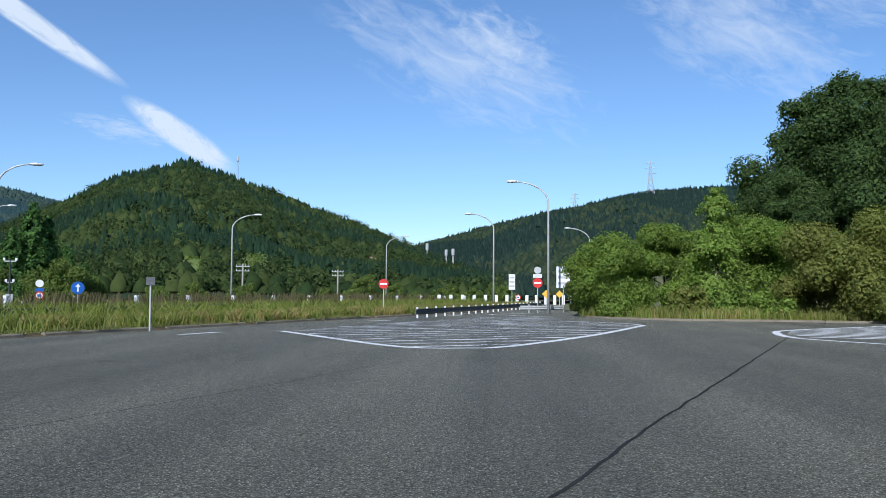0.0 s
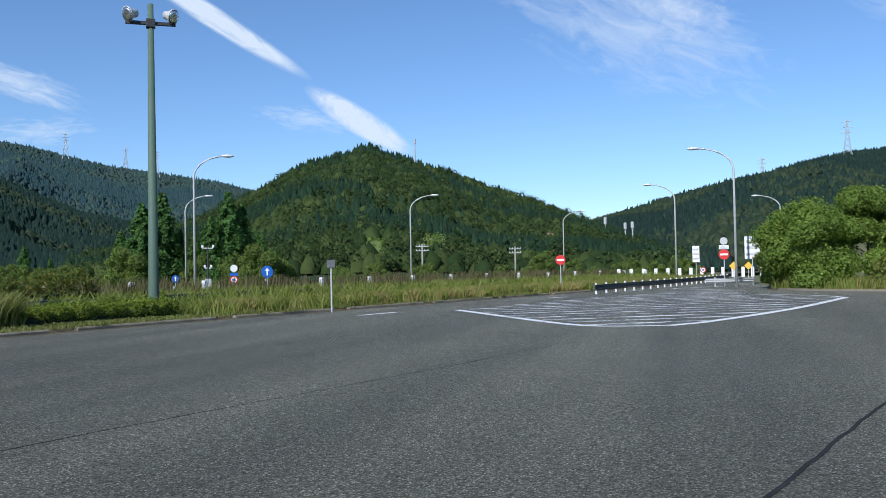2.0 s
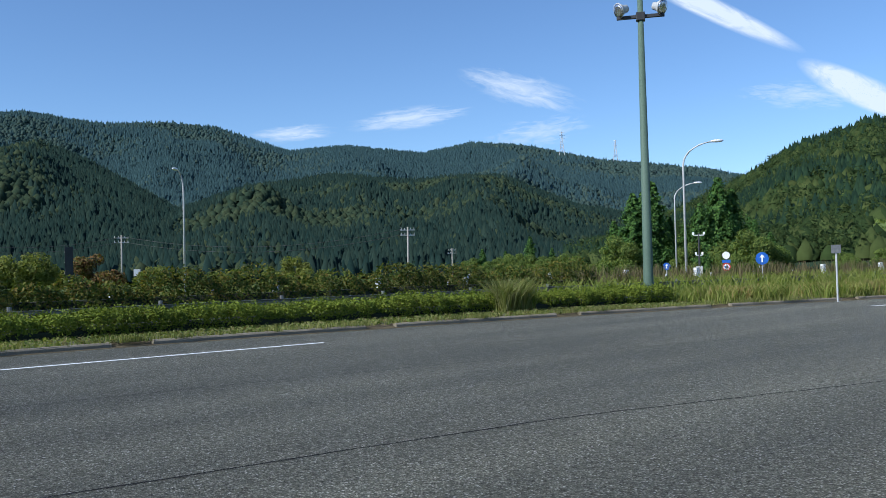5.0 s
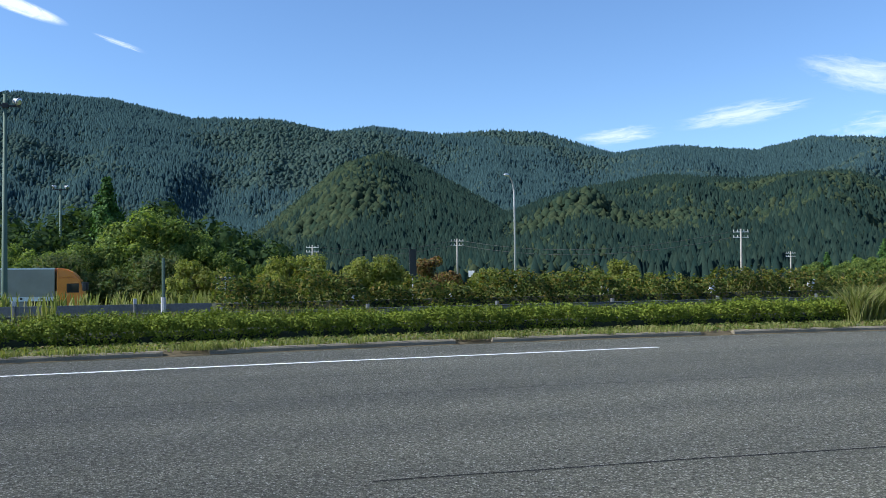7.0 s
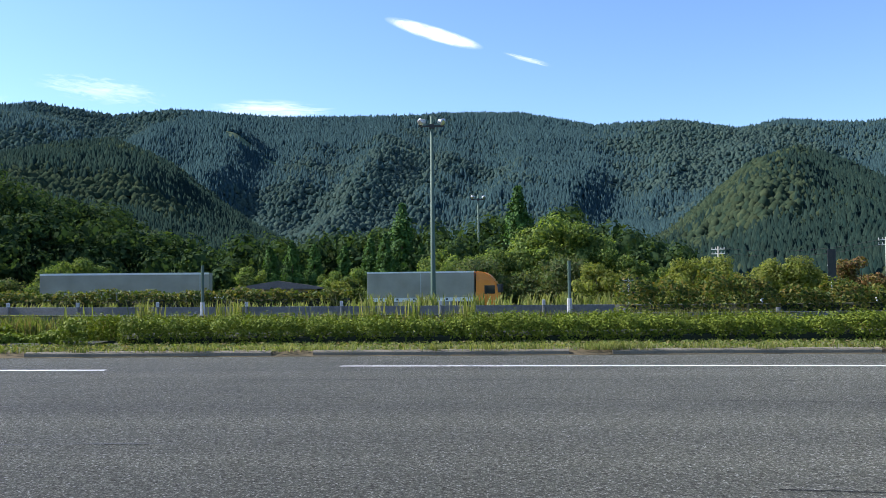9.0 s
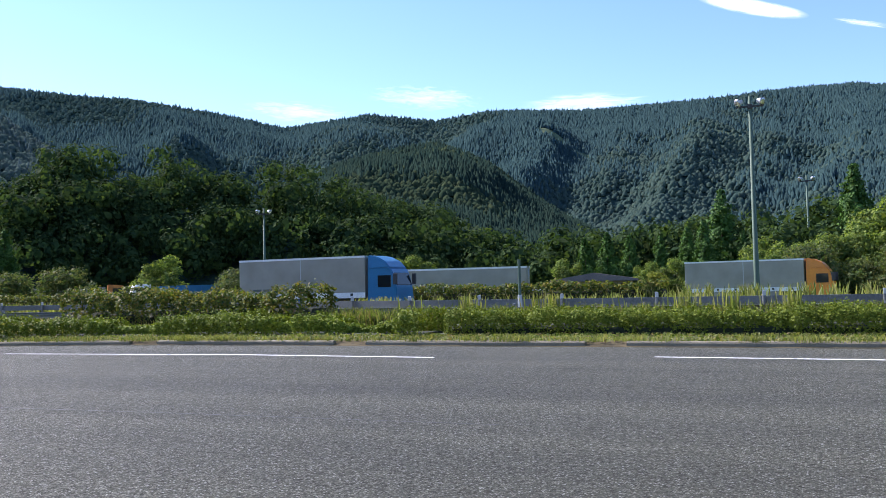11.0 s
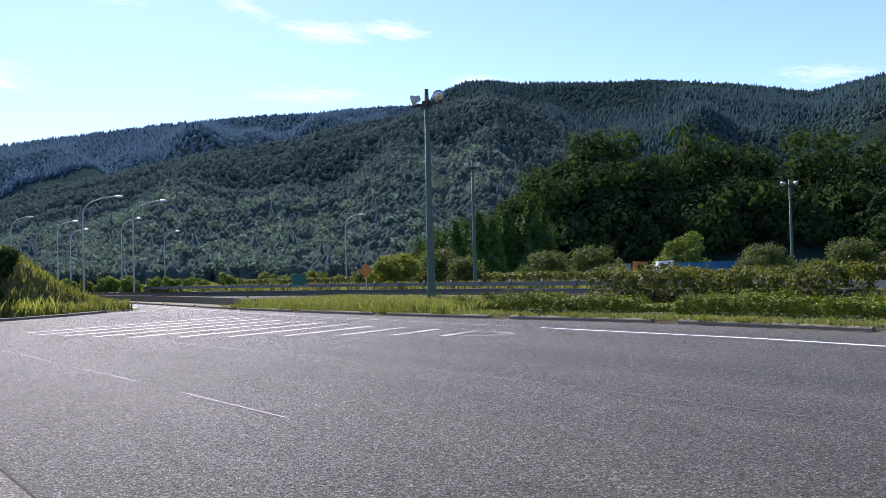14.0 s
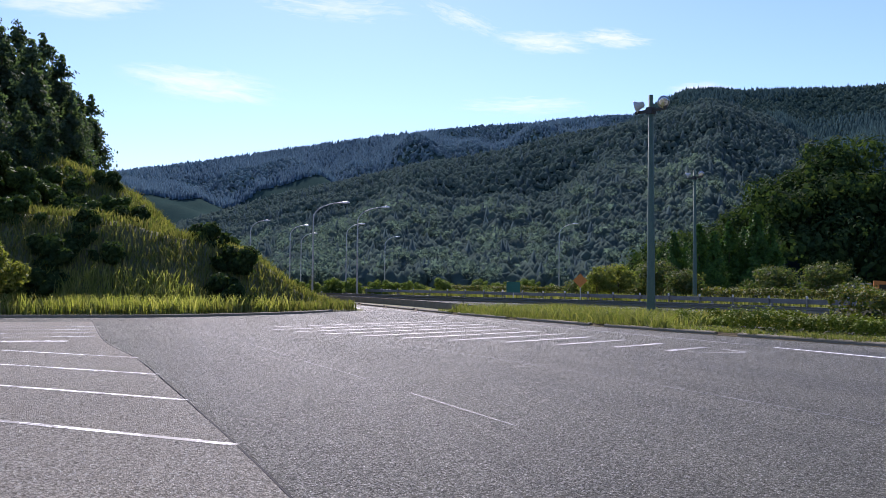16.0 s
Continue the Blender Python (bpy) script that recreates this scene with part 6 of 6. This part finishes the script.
# creeping plants between kerb and hedge
P, r = strip_points(ys(-30, 30), 0.12, 2.4, 26000, 401)
P[:, 2] += r.uniform(0, 0.14, len(P)) ** 1.3
V, F = leaf_quads(P, np.tile([0, 0, 1.0], (len(P), 1)), 0.085 * np.ones(len(P)), r, 0.6)
tagged(mesh_np("creeping_plants", V, F, L_CLOVER), "low creeping weeds between kerb and hedge", "weeds", kind="stuff")
P, r = strip_points(ys(-45, 50), 0.0, 0.4, 13000, 402, 0.7)
blades("kerb_weeds", P, 0.16 * r.uniform(0.4, 1.3, len(P)), 0.014, 403, L_WEED, "small weeds growing at the kerb", 0.6)
# tall grass north of the hedge
P, r = strip_points(ys(26.5, 98), 0.25, 5.5, 26000, 404, 0.65)
blades("tall_grass", P, 0.5 * r.uniform(0.45, 1.3, len(P)), 0.035, 405, L_GRASS, "tall green and yellow roadside grass", 0.8)
P, r = strip_points(ys(28, 98), 0.25, 3.6, 14000, 406, 0.93)
blades("dry_grass", P, 0.5 * r.uniform(0.5, 1.3, len(P)), 0.035, 407, L_DRY, "dry straw-coloured grass tufts at the kerb", 0.8)
P, r = strip_points(ys(24, 98), 5.0, 17.0, 26000, 408, 0.5)
blades("tall_grass", P, 0.75 * r.uniform(0.4, 1.3, len(P)), 0.06, 409, L_GRASS, "rank grass between parking area and highway", 0.7)
P, r = strip_points(ys(24, 98), 9.0, 22.0, 9000, 410, 0.7)
blades("brown_weeds", P, 1.3 * r.uniform(0.5, 1.2, len(P)), 0.05, 411, leaf("withered_weed", (0.1, 0.085, 0.05), (0.17, 0.14, 0.08), (0.12, 0.12, 0.04)), "withered brown weeds along the highway", 0.2)
# pampas tuft in the hedge
P, r = strip_points(offset(19.5, 21.0, 2.1), -0.4, 0.4, 900, 412)
blades("pampas_tuft", P, 1.0 * r.uniform(0.6, 1.2, len(P)), 0.03, 413, L_WEED, "pale arching grass tuft in front of the hedge", 0.7)
# weeds between front hedge and guard rail
P, r = strip_points(ys(-16, 8), 4.0, 5.5, 16000, 414, 0.6)
blades("weeds", P, 0.58 * r.uniform(0.4, 1.3, len(P)), 0.035, 415, L_CLOVER, "mixed weeds behind the hedge", 0.3)
P, r = strip_points(ys(-13, 0), 4.2, 5.4, 520, 416, 0.9)
blades("goldenrod", P, 1.0 * r.uniform(0.6, 1.15, len(P)), 0.05, 417, L_WEED, "upright goldenrod stalks before the guard rail", 0.08)
P, r = strip_points(ys(-30, 26), 4.4, 6.6, 9000, 418, 0.5)
blades("weeds", P, 0.45 * r.uniform(0.4, 1.3, len(P)), 0.03, 419, L_DRY, "dry low weeds under the guard rail", 0.4)
# grass along the exit
P, r = strip_points(ys(-44, -26), 0.25, 7.0, 20000, 420, 0.5)
blades("verge_grass", P, 0.36 * r.uniform(0.3, 1.5, len(P)), 0.03, 421, L_WEED, "bright green backlit verge grass", 0.8)
P, r = strip_points(MEDIAN_RAIL[(MEDIAN_RAIL[:, 1] > -120) & (MEDIAN_RAIL[:, 1] < 60)], 0.4, 5.0, 14000, 423, 0.7, 0.0)
blades("median_weeds", P, 0.68 * r.uniform(0.3, 1.4, len(P)), 0.07, 424, L_WEED, "uneven weeds on the highway median", 0.25)
P, r = strip_points(FAR_LANE[(FAR_LANE[:, 1] > -160) & (FAR_LANE[:, 1] < 90)], 5.6, 12.0, 14000, 425, 0.7, -0.38)
blades("far_weeds", P, 1.1 * r.uniform(0.4, 1.4, len(P)), 0.1, 426, L_WEED, "tall weeds along the far side of the highway", 0.25)


# grass on the exit bank and the entrance verge
def on_ground(fn, x0, x1, y0, y1, n, seed, test=None):
    r = np.random.RandomState(seed)
    x, y = r.uniform(x0, x1, n), r.uniform(y0, y1, n)
    z = fn(x, y)
    k = z > 0.02
    if test is not None:
        k &= test(x, y, z, r)
    return np.stack([x, y, z - 0.03], 1)[k], r


P, r = on_ground(mound_h, -11.5, 16, -70, -40.2, 60000, 430)
blades("bank_grass", P, 0.46 * r.uniform(0.4, 1.4, len(P)), 0.06, 431, L_FACE, "long yellow-green grass on the bank", 0.5)
P, r = on_ground(mound_h, -11.5, 16, -45.5, -40.2, 16000, 432)
blades("bank_grass", P, 0.75 * r.uniform(0.4, 1.3, len(P)), 0.045, 433, L_BANK, "tall bright grass at the foot of the bank", 0.4)
P, r = on_ground(slope_h, 5.3, 36, 45, 60, 26000, 434)
blades("verge_grass", P, 0.6 * r.uniform(0.4, 1.4, len(P)), 0.05, 435, L_GRASS, "tall grass under the trees at the entrance", 0.4)
P, r = on_ground(slope_h, 5.3, 36, 45, 53, 6000, 436)
blades("dry_grass", P, 0.6 * r.uniform(0.5, 1.3, len(P)), 0.045, 437, L_DRY, "dry grass at the entrance verge", 0.4)


# ---- clouds ----
def cloud_material(name, seed, scale, soft, gain, stretch):
    m, nt, b = nodes_of(name)
    uv = nt.nodes.new("ShaderNodeUVMap").outputs[0]
    mp = nt.nodes.new("ShaderNodeMapping")
    mp.inputs["Scale"].default_value = stretch
    mp.inputs["Location"].default_value = (seed * 3.7, seed * 1.3, 0)
    nt.links.new(uv, mp.inputs["Vector"])
    n = nt.nodes.new("ShaderNodeTexNoise")
    n.inputs["Scale"].default_value, n.inputs["Detail"].default_value, n.inputs["Roughness"].default_value, n.inputs["Distortion"].default_value = scale, 7, 0.62, 0.6
    nt.links.new(mp.outputs[0], n.inputs["Vector"])
    g = nt.nodes.new("ShaderNodeTexGradient")
    g.gradient_type = "SPHERICAL"
    gm = nt.nodes.new("ShaderNodeMapping")
    gm.inputs["Location"].default_value = (-1, -1, 0)
    gm.inputs["Scale"].default_value = (2, 2, 1)
    nt.links.new(uv, gm.inputs["Vector"])
    nt.links.new(gm.outputs[0], g.inputs["Vector"])
    body = nt.nodes.new("ShaderNodeMath")
    body.operation = "MULTIPLY_ADD"
    nt.links.new(n.outputs["Fac"], body.inputs[0])
    body.inputs[1].default_value = 2.4
    nt.links.new(g.outputs["Fac"], body.inputs[2])
    rim = ramp(nt, g.outputs["Fac"], (0.0, 0.0), (0.3, 1.0))
    lvl = nt.nodes.new("ShaderNodeMapRange")
    lvl.inputs["From Min"].default_value, lvl.inputs["From Max"].default_value = 1.0 + soft, 2.1 + soft
    nt.links.new(body.outputs[0], lvl.inputs["Value"])
    mul = nt.nodes.new("ShaderNodeMath")
    mul.operation = "MULTIPLY"
    nt.links.new(rim, mul.inputs[0])
    nt.links.new(lvl.outputs[0], mul.inputs[1])
    mul2 = nt.nodes.new("ShaderNodeMath")
    mul2.operation = "MULTIPLY"
    nt.links.new(mul.outputs[0], mul2.inputs[0])
    mul2.inputs[1].default_value = gain
    em = nt.nodes.new("ShaderNodeEmission")
    em.inputs["Color"].default_value, em.inputs["Strength"].default_value = (0.9, 0.95, 1.0, 1), 0.82
    tr = nt.nodes.new("ShaderNodeBsdfTransparent")
    mx = nt.nodes.new("ShaderNodeMixShader")
    nt.links.new(mul2.outputs[0], mx.inputs[0])
    nt.links.new(tr.outputs[0], mx.inputs[1])
    nt.links.new(em.outputs[0], mx.inputs[2])
    nt.links.new(mx.outputs[0], nt.nodes["Material Output"].inputs["Surface"])
    return m


def cloud(az0, el0, az1, el1, width, material, R=4300):
    """A wisp on the sky from one direction to another, width in degrees."""
    bm = bmesh.new()
    uv = bm.loops.layers.uv.new("UVMap")
    d = np.array((az1 - az0, el1 - el0))
    nrm = np.array((-d[1], d[0])) / np.hypot(*d) * width / 2
    na, nb = 12, 6
    G = []
    for i in range(na + 1):
        for j in range(nb + 1):
            a = np.array((az0, el0)) + d * i / na + nrm * (2 * j / nb - 1)
            G.append(bm.verts.new(way(*a) * R))
    for i in range(na):
        for j in range(nb):
            idx = ((i, j), (i + 1, j), (i + 1, j + 1), (i, j + 1))
            f = bm.faces.new([G[p * (nb + 1) + q] for p, q in idx])
            for lp, (p, q) in zip(f.loops, idx):
                lp[uv].uv = (p / na, q / nb)
    tagged(part("cloud", bm, material), "thin white wisp of high cloud", "cloud", kind="structure")


C_DENSE = [cloud_material("contrail_cloud", k, 2.6, -0.35, 0.92, (2.6, 1.0, 1)) for k in (1, 2)]
C_WISP = [cloud_material("cirrus_cloud", k, 3.6, 0.38, 0.5, (2.2, 2.4, 1)) for k in (3, 4, 5)]
C_SOFT = [cloud_material("soft_cloud", k, 3.2, 0.2, 0.68, (1.4, 1.6, 1)) for k in (6, 7)]
cloud(37.5, 20.5, 23.6, 12.4, 1.5, C_DENSE[0])
cloud(24.2, 12.0, 17.0, 7.6, 1.9, C_DENSE[1])
cloud(13, 19.5, -8, 10.6, 9.0, C_WISP[0])
cloud(4, 18.0, -4, 14.5, 5.0, C_WISP[1])
cloud(-6, 21, -24, 11.5, 8.5, C_WISP[2])
cloud(-12, 22, -30, 15, 6.0, C_WISP[0])
cloud(45.4, 12.8, 36.8, 10.2, 2.4, C_SOFT[0])
cloud(53, 9.4, 44, 10.4, 1.6, C_SOFT[1])
cloud(59, 8.8, 53, 9.2, 1.3, C_SOFT[0])
cloud(44, 8.3, 36, 9.2, 2.2, C_WISP[1])
cloud(28, 10.5, 20, 9.4, 2.0, C_WISP[2])
cloud(97.2, 17.2, 90.6, 15.3, 0.95, C_DENSE[0])
cloud(89.4, 15.0, 86.0, 14.0, 0.4, C_SOFT[0])
cloud(119, 12.4, 110.5, 11.8, 1.9, C_WISP[0])
cloud(109, 11.4, 100, 11.4, 1.3, C_SOFT[1])
cloud(127, 11.6, 119, 10.9, 1.6, C_WISP[2])
cloud(158, 15.9, 150.5, 15.2, 1.8, C_SOFT[0])
cloud(152.8, 16.0, 147, 15.3, 1.4, C_SOFT[1])
cloud(182, 12.9, 170.6, 11.9, 2.6, C_SOFT[0])
cloud(190, 16.2, 178, 17.2, 2.6, C_SOFT[1])
cloud(174, 17.6, 162, 17.4, 2.0, C_WISP[1])
cloud(163, 18.2, 156.5, 15.9, 1.6, C_WISP[2])
cloud(147, 12.4, 142, 12.3, 0.9, C_SOFT[1])
cloud(161, 11.6, 150, 11.6, 1.6, C_WISP[0])


# ---- what moves ----
def lane_rows(y_at, speed, t0, z, side):
    """Poses along the far lane: nose at y_at when t = t0."""
    path = FAR_LANE + normals2(FAR_LANE) * side
    s = np.concatenate([[0], np.cumsum(np.hypot(*np.diff(path, axis=0).T))])
    s0 = np.interp(y_at, path[:, 1], s)
    rows = []
    for k in range(0, 33):
        t = k * 0.5
        q = s0 + speed * (t - t0)
        x, y = np.interp(q, s, path[:, 0]), np.interp(q, s, path[:, 1])
        a, b = np.interp(q + 1, s, path[:, 0]) - np.interp(q - 1, s, path[:, 0]), np.interp(q + 1, s, path[:, 1]) - np.interp(q - 1, s, path[:, 1])
        rows.append((t, pose(x, y, z, 0, 0, math.degrees(math.atan2(b, a)))))
    return rows


def motions():
    walk(moving_truck, lane_rows(-12.6, 24.3, 11.5, -0.4, 0.0))
    walk(moving_car, lane_rows(-27.0, 26.8, 13.5, -0.4, 0.0))


motions()
